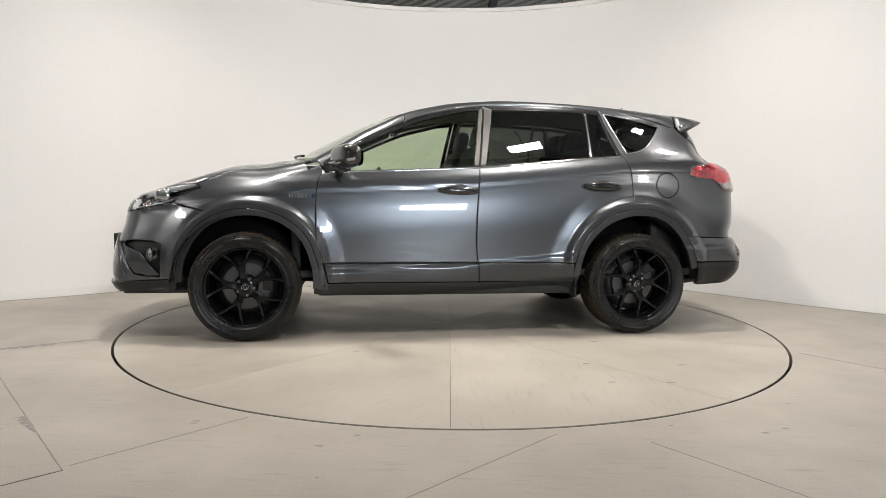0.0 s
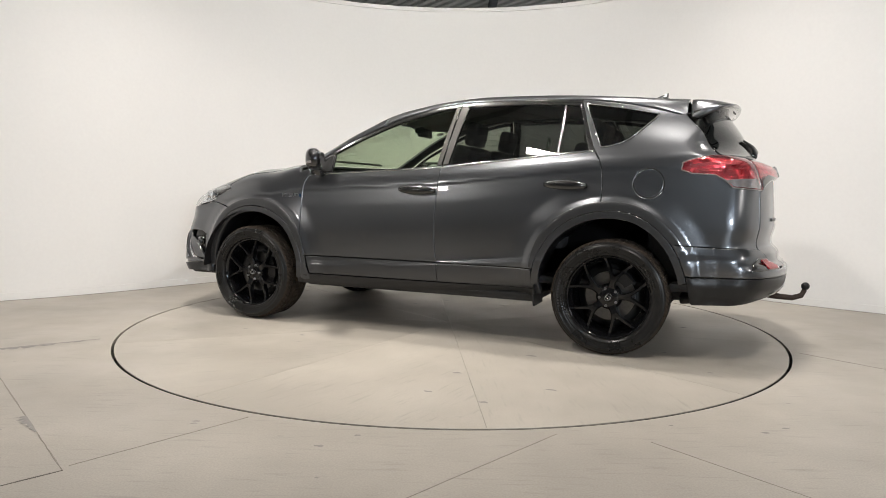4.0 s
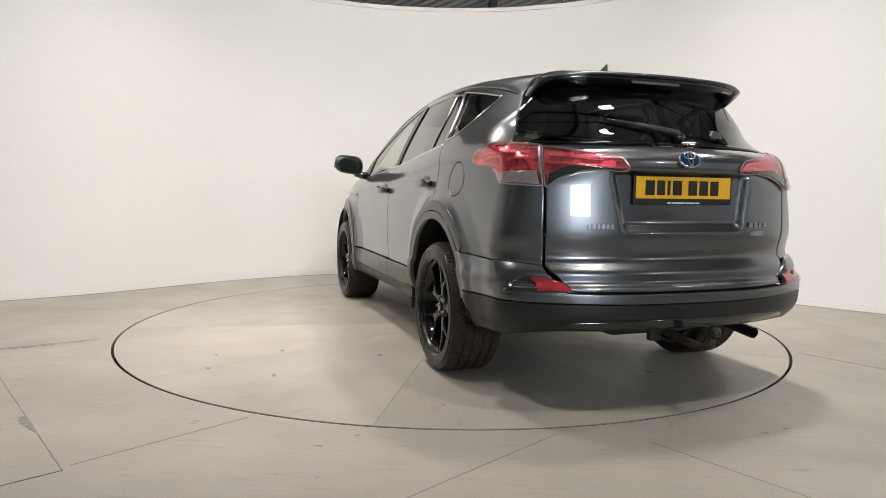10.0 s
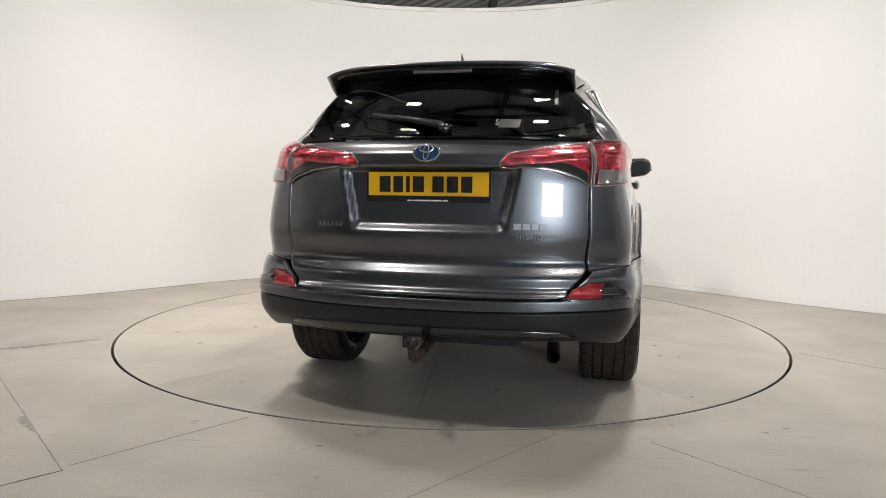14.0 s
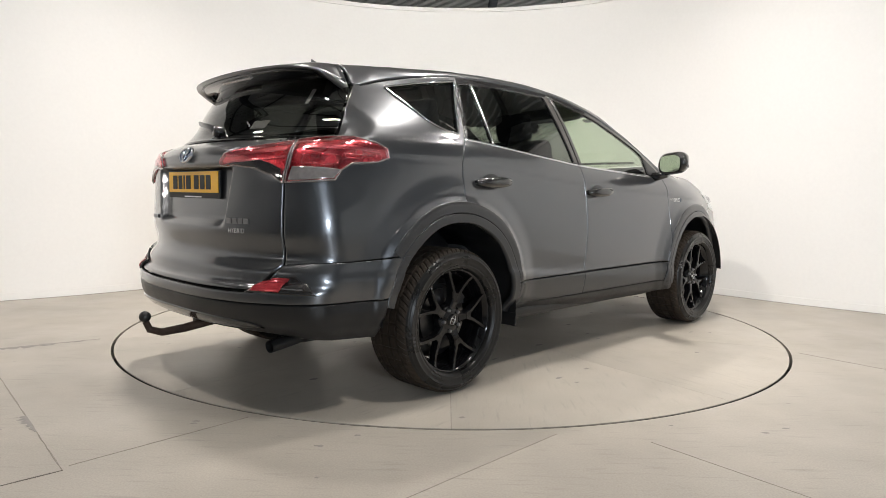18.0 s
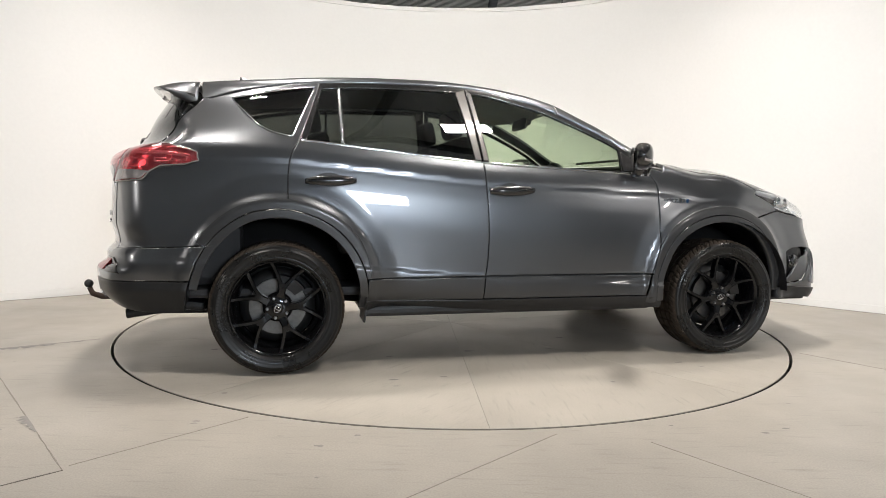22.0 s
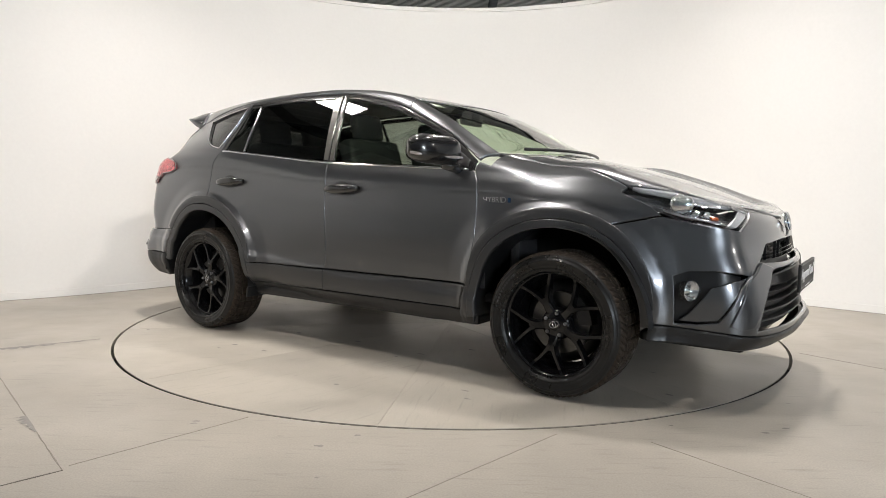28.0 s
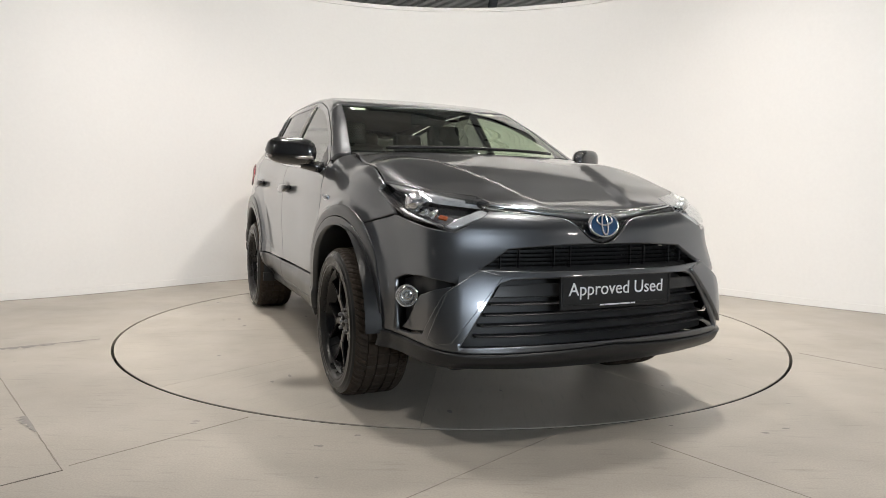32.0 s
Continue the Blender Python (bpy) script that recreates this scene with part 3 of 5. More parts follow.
def roof_beam(a, b, w, h):
    a, b = Vector(a), Vector(b)
    bm = bmesh.new()
    d = b - a
    L = d.length
    for z, hh, ww in ((h / 2 - .01, .02, w), (-h / 2 + .01, .02, w), (0, h - .04, .02)):
        box(bm, (L, ww, hh), (0, 0, z))
    ob = part("roof_beam", bm, BEAM)
    ob.matrix_world = Matrix.Translation((a + b) / 2) @ pose(0, 0, 0, 0, 0, math.degrees(math.atan2(d.y, d.x)))
    return tagged(ob, "dark steel roof beam under the ribbed roof", "beam", group="roof beams", kind="structure")


for y in (-7.5, -4.5, -1.5, 1.5, 4.5, 7.5, 10.5, 13.5):
    roof_beam((X0, y, HH - .22), (X1, y, HH - .22), .14, .26)
for x in (-6, 0.9, 6):
    roof_beam((x, Y0, HH - .50), (x, Y1, HH - .50), .16, .28)

# fittings for every entry of LAMPS, the added wall-washing pair included
for place, target, power, spread in LAMPS:
    lamp_thing = new("flood_light_fitting")
    lamp_thing.location = place
    aim = look(Vector((0, 0, 0)), Vector(target) - Vector(place))
    bm = bmesh.new()
    box(bm, (.52, .32, .05), (0, 0, .035), bevel=.012)
    h = part("housing", bm, BEAM, lamp_thing)
    h.matrix_local = aim
    bm = bmesh.new()
    tube(bm, [(0, 0, .05), (0, 0, HH - place[2])], .012, 8)
    part("rod", bm, BEAM, lamp_thing)
    tagged(lamp_thing, "rectangular white flood light on a rod below the roof", "lamp", group="flood lights")

# housing of the added roof-brightening light, hidden behind the studio wall
for place in ((2.5, 11.0, 5.1),):
    hall_fill = new("hall_light_fitting")
    hall_fill.location = place
    bm = bmesh.new()
    box(bm, (1.3, .36, .05), (0, 0, .035), bevel=.012)
    part("housing", bm, BEAM, hall_fill)
    bm = bmesh.new()
    tube(bm, [(0, 0, .05), (0, 0, HH - 5.1)], .012, 8)
    part("rod", bm, BEAM, hall_fill)
    tagged(hall_fill, "long light added out of view to brighten the hall roof", "lamp")

# turning deck of ten wedge panels
turntable = tagged(new("turntable"), "large round turntable deck of painted wedge panels", "turntable")
bm = bmesh.new()
lathe(bm, [(0.02, -.006), (R_TABLE - .004, -.006), (R_TABLE - .004, -.10), (0.02, -.10)], 160)
bmesh.ops.rotate(bm, verts=bm.verts[:], cent=(0, 0, 0), matrix=Matrix.Rotation(radians(90), 3, "X"))
bmesh.ops.recalc_face_normals(bm, faces=bm.faces)
part("deck_frame", bm, SUBDECK, turntable)
wedge = None
for k in range(10):
    if wedge is None:
        bm = bmesh.new()
        g = .0009
        a0, a1 = 0.0, 2 * math.pi / 10
        top = []
        pts = [(g / math.sin(math.pi / 10) * math.cos(math.pi / 10), g / math.sin(math.pi / 10) * math.sin(math.pi / 10))]
        off = g / R_TABLE
        pts += [(R_TABLE * math.cos(a), R_TABLE * math.sin(a)) for a in np.linspace(a0 + off, a1 - off, 17)]
        up = [bm.verts.new((x, y, 0)) for x, y in pts]
        dn = [bm.verts.new((x, y, -.005)) for x, y in pts]
        bm.faces.new(up)
        for i in range(len(up)):
            j = (i + 1) % len(up)
            bm.faces.new((up[j], up[i], dn[i], dn[j]))
        ob = part("deck_panel", bm, DECK, turntable)
        wedge = ob.data
    else:
        ob = new("deck_panel", wedge)
        ob.parent = turntable
    ob.rotation_euler = (0, 0, radians(80.4 + 36 * k))
rng = random.Random(5)
for k in range(34):
    r0, a0 = rng.choice((1.1, 1.6, 1.9)) + rng.uniform(-.25, .25), rng.uniform(0, 6.2832)
    bm = bmesh.new()
    size, far = rng.uniform(.005, .016), rng.uniform(1.0, 2.6)
    bm.faces.new([bm.verts.new((r0 * math.cos(a0) + size * far * rng.uniform(.6, 1.4) * math.cos(u), r0 * math.sin(a0) + size * rng.uniform(.5, 1.3) * math.sin(u), .0008)) for u in np.linspace(0, 6.28, 9, endpoint=False)])
    part("chip", bm, PATCH, turntable, "small chip in the deck paint")


# ---- car ----
car = tagged(new("car"), "dark grey metallic SUV with black alloy wheels on a turntable", "car")

window_top = curve([(-1.70, 1.43), (-1.56, 1.468), (-1.35, 1.51), (-1.13, 1.54), (-.67, 1.558), (-.34, 1.558), (-.18, 1.548), (.05, 1.497), (.18, 1.462), (.30, 1.415), (.51, 1.322), (.63, 1.262), (.75, 1.185), (.86, 1.105), (.95, 1.06)])


def bt(x, d=0.0):
    return (x, float(belt(np.array([x]))[0]) + d)


def wt(x, d=0.0):
    return (x, float(window_top(np.array([x]))[0]) + d)


def along(f, a, b, d=0.0, n=24):
    return [f(float(x), d) for x in np.linspace(a, b, n)]


def arch(which, a0, a1, n=30, inner=0.0):
    cx, cz, f = (FAX, FAZ, arch_f) if which == "f" else (RAX, RAZ, arch_r)
    return [(cx + (float(f(np.array([a]))[0]) - inner) * math.cos(radians(a)), cz + (float(f(np.array([a]))[0]) - inner) * math.sin(radians(a))) for a in np.linspace(a0, a1, n)]


def flare(which, a0, a1, n=44):
    cx, cz, f = (FAX, FAZ, arch_f) if which == "f" else (RAX, RAZ, arch_r)
    out = []
    for a in np.linspace(a0, a1, n):
        r = float(f(np.array([a]))[0]) + .056 - .036 * float(ramp(45, 85, np.array([abs(a - 90)]))[0])
        out.append((cx + r * math.cos(radians(a)), cz + r * math.sin(radians(a))))
    return out


F_LINE = soft([(.845, 1.085), (.872, 1.03), (.884, .89), (.882, .69), (.86, .59), (.835, .505)])
B_LINE = soft([(-.20, 1.137), (-.19, 1.01), (-.176, .79), (-.178, .60), (-.19, .505)])
C_LINE = soft([(-1.215, 1.235), (-1.255, 1.16), (-1.272, 1.06), (-1.272, .875)])
B_TOP, C_TOP = (-.262, 1.588), (-1.098, 1.573)

# doors
front_glass = [bt(-.16, .014)] + along(bt, -.1, .655, .014, 14) + [wt(.655, -.004)] + along(wt, .6, -.15, -.004, 24) + [wt(-.222, -.004)]
rear_glass = along(bt, -.972, -.25, .014, 14) + along(wt, -.325, -.98, -.006, 14)
fixed_glass = [bt(-1.172, .014), bt(-1.09, .014), bt(-1.0, .014), wt(-1.006, -.008), wt(-1.085, -.010)]
front_skin = along(bt, -.2, .845) + F_LINE + [(-.19, .505)] + B_LINE[::-1]
rear_skin = along(bt, -1.215, -.2) + B_LINE + arch("r", 15.7, 83.5, 20) + C_LINE[::-1]
front_surround = along(bt, -.2, .83) + along(wt, .84, -.2, .030, 40) + [B_TOP]
rear_surround = along(bt, -1.215, -.2) + [B_TOP] + along(wt, -.33, -1.05, .030, 20) + [C_TOP]
mirrors = []
for s in (1, -1):
    tint_side = "left" if s > 0 else "right"
    fd = panel("front_door", "side", front_skin, PAINT, car, side=s, step=.02)
    panel("window_frame", "side", front_surround, GLOSSBLACK, fd, [front_glass], side=s, out=-.004, label="glossy black window surround")
    panel("window_pane", "side", front_glass, GLASS, fd, side=s, out=-.010, deep=0, gap=-.004, label="clear green-tinted side window")
    panel("door_cladding", "side", [(.832, .50), (.805, .375), (-.20, .375), (-.192, .50)], CLADDING, fd, side=s, out=.006, label="satin grey strip along the foot of the door")
    rd = panel("rear_door", "side", rear_skin, PAINT, car, side=s, step=.018)
    panel("window_frame", "side", rear_surround, GLOSSBLACK, rd, [rear_glass, fixed_glass], side=s, out=-.004, label="glossy black window surround", key=2)
    panel("window_pane", "side", rear_glass, PRIVACY, rd, side=s, out=-.010, deep=0, gap=-.004, label="dark privacy glass", key=2)
    panel("fixed_pane", "side", fixed_glass, PRIVACY, rd, side=s, out=-.010, deep=0, gap=-.004, label="dark privacy glass")
    panel("door_cladding", "side", [(-.192, .50), (-.20, .375), (-.862, .375), (-.855, .50)], CLADDING, rd, side=s, out=.006, label="satin grey strip along the foot of the door", key=2)
    panel("belt_trim", "side", along(bt, -.205, .80, -.002) + along(bt, .80, -.205, .007), CHROME, fd, side=s, out=.003, deep=.01, gap=0, label="thin chrome strip under the window")
    panel("belt_trim", "side", along(bt, -1.205, -.215, -.002) + along(bt, -.215, -1.20, .007), CHROME, rd, side=s, out=.003, deep=.01, gap=0, label="thin chrome strip under the window", key=2)
    panel("b_pillar_cover", "side", [bt(-.198, .014), bt(-.163, .014), wt(-.224, -.004), (-.258, 1.575)], PILLAR, fd, side=s, out=-.001, deep=.006, label="satin grey door pillar cover")
    panel("b_pillar_cover", "side", [bt(-.247, .014), bt(-.206, .014), (-.266, 1.575), wt(-.322, -.004)], PILLAR, rd, side=s, out=-.001, deep=.006, label="satin grey door pillar cover", key=2)
    panel("pane_divider", "side", [bt(-.995, .014), bt(-.978, .014), wt(-.986, -.006), wt(-1.002, -.008)], CHROME, rd, side=s, out=-.002, deep=.006, gap=.003, label="thin bright upright between the panes")
    panel("sill", "side", [(.90, .372), (.90, .305), (.6, .285), (0, .285), (-.6, .285), (-.87, .305), (-.87, .372)], PLASTIC, car, side=s, out=.004, label="black plastic sill under the doors")
    panel("sill_end", "side", [(.838, .498), (.874, .498), (.867, .42), (.867, .335), (.80, .325), (.808, .372)], CLADDING, car, side=s, out=.005, label="satin grey end of the sill behind the front wheel")
    panel("sail_panel", "side", [bt(.665, .014), bt(.80, .014), wt(.80, 0), wt(.665, -.006)], PLASTIC, fd, side=s, out=-.002, label="black mirror base panel")

# front wing
hood_side = [(.965, .668), (1.08, .70), (1.3, .722), (1.63, .752)]
hs3, _ = shot("top", soft(hood_side, .03))
wing = F_LINE[::-1] + [(.838, 1.105)] + [(.86, 1.135), (.93, 1.115)] + [(p[0], p[2]) for p in hs3] + [(1.61, .985), (1.74, .925), (1.79, .882), (1.60, .842)] + arch("f", 66, 163, 30)
LAMP_F = [(1.605, .785, .990), (1.64, .765, 1.020), (1.70, .745, 1.019), (1.76, .720, 1.013), (1.83, .688, 1.0), (1.90, .648, .981), (1.96, .585, .971), (2.02, .500, .960), (2.075, .455, .935), (2.10, .53, .878), (2.07, .61, .830), (2.03, .65, .838), (1.98, .71, .85), (1.87, .75, .872), (1.74, .78, .925)]
LIP = soft([(1.775, .83, .40), (1.97, .74, .385), (2.14, .56, .365), (2.25, .32, .365), (2.29, 0, .375)], .05)
GARNISH_LOW = soft([(2.085, .475, .905), (2.14, .31, .893), (2.19, .18, .878), (2.222, .12, .84), (2.238, .06, .79), (2.245, 0, .775)], .03)
HOOD_FRONT = [(1.63, .752), (1.76, .712), (1.90, .642), (2.02, .495), (2.10, .34), (2.15, .16), (2.165, 0)]
hf3, _ = shot("top", soft(HOOD_FRONT[3:], .04))
up_grille = full(soft([(2.275, 0, .672), (2.23, .33, .674), (2.15, .535, .683)], .03) + soft([(2.18, .43, .755), (2.225, .2, .768), (2.245, 0, .768)], .03))
low_grille = full(soft([(2.29, 0, .392), (2.26, .32, .392), (2.13, .60, .392)], .03) + soft([(2.19, .485, .615), (2.20, .43, .640), (2.24, .2, .642), (2.27, 0, .642)], .03))
fog_hole = [(1.862, .785, .618), (1.92, .767, .640), (2.0, .714, .646), (2.06, .672, .638), (2.112, .618, .628), (2.098, .632, .612), (2.08, .66, .58), (2.02, .72, .425), (1.95, .75, .412), (1.875, .785, .412)]


def mirror3(loop):
    return [(x, -y, z) for x, y, z in loop]


bump_half = [tuple(q) for q in GARNISH_LOW[::-1]] + [(2.10, .505, .885), (2.07, .61, .822), (2.03, .655, .830), (1.98, .715, .843), (1.87, .757, .864), (1.80, .775, .878), flat(1.79, .878), flat(1.60, .838)] + [flat(*q) for q in arch("f", 64, 12, 20)] + LIP
front_bumper = panel("front_bumper", "nose", nose3(full(bump_half)), PAINT, car,
                     [nose3(up_grille), nose3(low_grille), nose3(fog_hole), nose3(mirror3(fog_hole))], step=.028)
lip_low = soft([(2.20, 0, .285), (2.18, .27, .29), (2.13, .53, .305), (2.0, .70, .315), (1.76, .83, .325)], .05)
panel("chin_spoiler", "nose", nose3(full(list(LIP[::-1]) + lip_low[::-1][::1])), PLASTIC, front_bumper, out=.012, deep=.05, label="black plastic chin under the bumper")
garnish = full([tuple(q) for q in hf3[::-1]] + [tuple(q) for q in GARNISH_LOW])
panel("grille_garnish", "nose", nose3(garnish), GLOSSBLACK, front_bumper, out=-.006, label="gloss black strip round the emblem")
panel("grille_trim", "nose", nose3(full(soft([(2.20, 0, .89), (2.16, .22, .90), (2.10, .40, .917), (2.08, .47, .925)], .03) + soft([(2.08, .47, .932), (2.14, .32, .92), (2.18, .2, .910), (2.21, 0, .902)], .03))), CHROME, front_bumper, out=.004, deep=.008, gap=0, label="thin chrome strip above the grille")
for s in (1, -1):
    panel("front_wing", "side", wing, PAINT, car, side=s, step=.014)
    panel("wheel_arch_trim", "side", arch("f", 183, 2, 44) + arch("f", 2, 183, 44, .045), CLADDING, car, side=s, out=.008, deep=.03, label="satin grey cladding round the front wheel arch")
    panel("wheel_arch_trim", "side", arch("r", 168, -4, 44) + arch("r", -4, 168, 44, .047), CLADDING, car, side=s, out=.008, deep=.03, label="satin grey cladding round the rear wheel arch", key=2)
    panel("wheel_arch_flare", "side", flare("f", 165, 12) + arch("f", 12, 165, 44), CLADDING, car, side=s, out=.006, deep=.012, gap=.002, step=.015, label="satin grey outer band of the front wheel arch")
    panel("wheel_arch_flare", "side", flare("r", 140, 16) + arch("r", 16, 140, 44), CLADDING, car, side=s, out=.006, deep=.012, gap=.002, step=.015, label="satin grey outer band of the rear wheel arch", key=2)
    lamp_f = panel("headlight", "nose", nose3(LAMP_F), LAMPGLASS, car, side=s, out=.003, deep=.01, label="clear headlight with chrome and amber inside")
    panel("bucket", "nose", nose3(LAMP_F), BUCKET, lamp_f, side=s, out=-.07, deep=-.06, gap=.004, label="dark silvery lamp housing")
    panel("chrome_brow", "nose", nose3(soft([(1.655, .762, 1.012), (1.70, .745, 1.012), (1.76, .72, 1.006), (1.83, .688, .993), (1.90, .648, .974), (1.96, .585, .964), (2.05, .485, .948)], .03) + soft([(2.05, .488, .938), (1.90, .65, .962), (1.76, .725, .990), (1.70, .752, .996)], .03)), LIGHTGUIDE, lamp_f, side=s, out=-.005, deep=.03, gap=.001, label="bright strip along the top")
    panel("running_light", "nose", nose3(soft([(2.105, .45, .908), (2.09, .54, .870), (2.07, .61, .836)], .03) + soft([(2.035, .64, .846), (2.05, .585, .886), (2.065, .50, .925)], .03)), LIGHTGUIDE, lamp_f, side=s, out=-.02, deep=.03, label="pale daytime running light strip")
    panel("lower_strip", "nose", nose3(soft([(1.80, .77, .905), (1.88, .75, .880), (1.98, .705, .858), (2.04, .65, .846)], .03) + soft([(2.03, .65, .856), (1.98, .70, .868), (1.88, .745, .890), (1.80, .765, .917)], .03)), CHROME, lamp_f, side=s, out=-.02, deep=.03, gap=0, label="thin chrome strip along the bottom")
    for k, (x, y) in enumerate(((1.885, .722), (1.925, .695))):
        panel("reflector_block", "nose", nose3([(x, y + .01, .892), (x + .035, y - .012, .884), (x + .052, y - .042, .935), (x + .030, y - .030, .938)]), CHROME, lamp_f, side=s, out=-.04, deep=.02, key=k, label="small chrome reflector")
    panel("indicator", "nose", nose3([(1.975, .662, .905), (2.012, .625, .900), (2.008, .605, .928), (1.975, .640, .938)]), AMBER, lamp_f, side=s, out=-.058, deep=.01, label="amber indicator")
    bm = bmesh.new()
    lathe(bm, [(.0, .05), (.022, .046), (.036, .03), (.040, 0.0), (.050, -.004), (.050, -.03)], 28)
    bmesh.ops.transform(bm, matrix=pose(1.86, s * .690, .930, 0, 0, -62 * s if s > 0 else -118), verts=bm.verts[:])
    part("projector", bm, CHROME, lamp_f, "round chrome projector lens", smooth=True)
    panel("corner_bezel", "nose", nose3(fog_hole), PLASTIC, front_bumper, side=s, out=-.052, deep=-.05, gap=-.003, label="black bezel round the fog lamp")
    panel("corner_slope", "nose", nose3([(2.106, .625, .622), (2.09, .648, .590), (2.05, .690, .500), (2.02, .72, .430), (1.95, .75, .418), (1.885, .778, .420), (1.920, .762, .455), (1.955, .742, .520), (1.985, .727, .572), (2.05, .680, .604)]), PAINT, front_bumper, side=s, out=-.016, deep=.016, gap=.001, step=.02, label="painted slope beside the fog lamp")
    bm = bmesh.new()
    lathe(bm, [(.0, .030), (.02, .029), (.036, .022), (.044, .006), (.048, .004), (.048, -.03)], 30)
    bmesh.ops.transform(bm, matrix=pose(1.925, s * .755, .557, 0, 0, -62 if s > 0 else -118), verts=bm.verts[:])
    fog = part("fog_lamp", bm, LAMPGLASS, front_bumper, "round clear fog lamp in a chrome bowl", smooth=True)
    bm = bmesh.new()
    lathe(bm, [(.046, .004), (.043, .006), (.040, .0), (.030, -.016), (.016, -.024), (.012, -.008), (.0, -.004)], 30)
    bmesh.ops.transform(bm, matrix=pose(1.925, s * .755, .557, 0, 0, -62 if s > 0 else -118), verts=bm.verts[:])
    part("fog_bowl", bm, CHROME, front_bumper, "chrome bowl of the fog lamp", smooth=True)
    panel("corner_blade", "nose", nose3([(2.15, .545, .678), (2.19, .462, .654), (2.165, .54, .55), (2.115, .63, .405), (2.085, .67, .398), (2.05, .695, .415), (2.095, .640, .600)]), PAINT, front_bumper, side=s, out=.012, deep=.02, gap=0, label="painted slanting blade beside the grille")
    bm = bmesh.new()
    lathe(bm, [(.0, .004), (.010, .003), (.012, -.004)], 16)
    bmesh.ops.transform(bm, matrix=pose(2.185, s * .50, .645, 0, 0, -70 if s > 0 else -110), verts=bm.verts[:])
    part("parking_sensor", bm, CLADDING, front_bumper, "small round parking sensor", smooth=True)

# grille backs and bars
panel("grille_back", "nose", nose3(up_grille), BLACKINK, front_bumper, out=-.06, deep=-.05, gap=-.01)
panel("grille_back", "nose", nose3(low_grille), BLACKINK, front_bumper, out=-.07, deep=-.06, gap=-.01, key=2)


def grille_bar(z, y1, thick, out, mat=GLOSSBLACK):
    ys = np.linspace(-y1, y1, 31)
    xs = front_face(ys, np.full(31, z)) + out
    bm = bmesh.new()
    prev = None
    for x, y in zip(xs, ys):
        row = [bm.verts.new((x + dx, y, z + dz)) for dx, dz in ((-.035, -thick / 2), (0, -thick / 2 + .002), (.003, 0), (0, thick / 2 - .002), (-.035, thick / 2))]
        if prev:
            for k in range(4):
                bm.faces.new((prev[k], row[k], row[k + 1], prev[k + 1]))
        prev = row
    bmesh.ops.recalc_face_normals(bm, faces=bm.faces)
    part("grille_bar", bm, mat, front_bumper, smooth=False)


for z, y1 in ((.690, .52), (.706, .50), (.722, .48), (.738, .455), (.754, .43)):
    grille_bar(z, y1, .006, -.022)
for z, y1 in ((.425, .57), (.465, .55), (.505, .53), (.545, .51)):
    grille_bar(z, y1, .011, -.026, PLASTIC)
panel("grille_band", "nose", nose3(full(soft([(2.27, 0, .575), (2.22, .33, .575), (2.17, .50, .575)], .03) + soft([(2.18, .475, .625), (2.24, .2, .632), (2.27, 0, .632)], .03))), PLASTIC, front_bumper, out=-.012, deep=.03, label="black band across the grille")
for y in np.linspace(-.45, .45, 13):
    if abs(y) < .10 or abs(abs(y) - .3) < .02:
        continue
    bm = bmesh.new()
    box(bm, (.012, .004, .085), (float(front_face(np.array([y]), np.array([.72]))[0]) - .032, y, .722))
    part("grille_rib", bm, PLASTIC, front_bumper)

# bonnet, cowl, screen, pillars, roof
W_EDGE = soft([(.288, .578), (.55, .622), (.78, .668), (.895, .690)], .03)
W_HEAD = soft([(.425, 0), (.40, .3), (.288, .578)], .04)
W_BASE = soft([(.895, .690), (1.0, .48), (1.075, .25), (1.10, 0)], .04)
H_BACK = soft([(.965, .668), (1.045, .48), (1.12, .25), (1.145, 0)], .04)
panel("bonnet", "top", full(soft(HOOD_FRONT, .03)[::-1] + [tuple(q) for q in soft(hood_side, .03)[::-1]][1:] + H_BACK[1:]), PAINT, car, label="dark grey bonnet with two soft folds")
panel("cowl", "top", full(H_BACK[::-1] + W_BASE), PLASTIC, car, out=-.012, label="black plastic cowl below the screen")
screen = panel("windscreen", "top", full(W_HEAD + W_EDGE + W_BASE), GLASS, car, out=-.004, deep=.004, gap=-.002, label="large sloping windscreen")
dx = [wt(x, .030) for x in np.linspace(.30, .855, 20)]
d3, _ = shot("side", dx)
pillar = [tuple(q) for q in W_EDGE] + [(.93, .702), (.915, .735)] + [(p[0], p[1]) for p in d3[::-1]] + [(.288, .60)]
rx = [wt(x, .030) for x in np.linspace(-1.70, .295, 50)]
r3, _ = shot("side", rx)
roof_half = [(-1.735, 0), (-1.735, .45)] + [(-1.725, min(.57, float(r3[0][1])))] + [(p[0], p[1]) for p in r3] + [(.290, .585)] + W_HEAD[::-1]
panel("roof", "top", full(roof_half), PAINT, car, step=.035, label="dark grey roof panel")
for s in (1, -1):
    panel("a_pillar", "top", pillar, PAINT, car, side=s)
bm = bmesh.new()
prev = None
for t in np.linspace(0, 1, 13):
    x, w, h = -1.40 - .16 * t, .022 * (1 - t) ** .5 + .004, .085 * t ** .8
    z = float(roofline(np.array([x]))[0]) - .002
    row = [bm.verts.new((x, y, zz)) for y, zz in ((-w, z - .03), (-w * .5, z + h * .7 + .004), (0, z + h + .006), (w * .5, z + h * .7 + .004), (w, z - .03))]
    if prev:
        for k in range(4):
            bm.faces.new((prev[k], row[k], row[k + 1], prev[k + 1]))
    else:
        bm.faces.new(row)
    prev = row
bm.faces.new(prev)
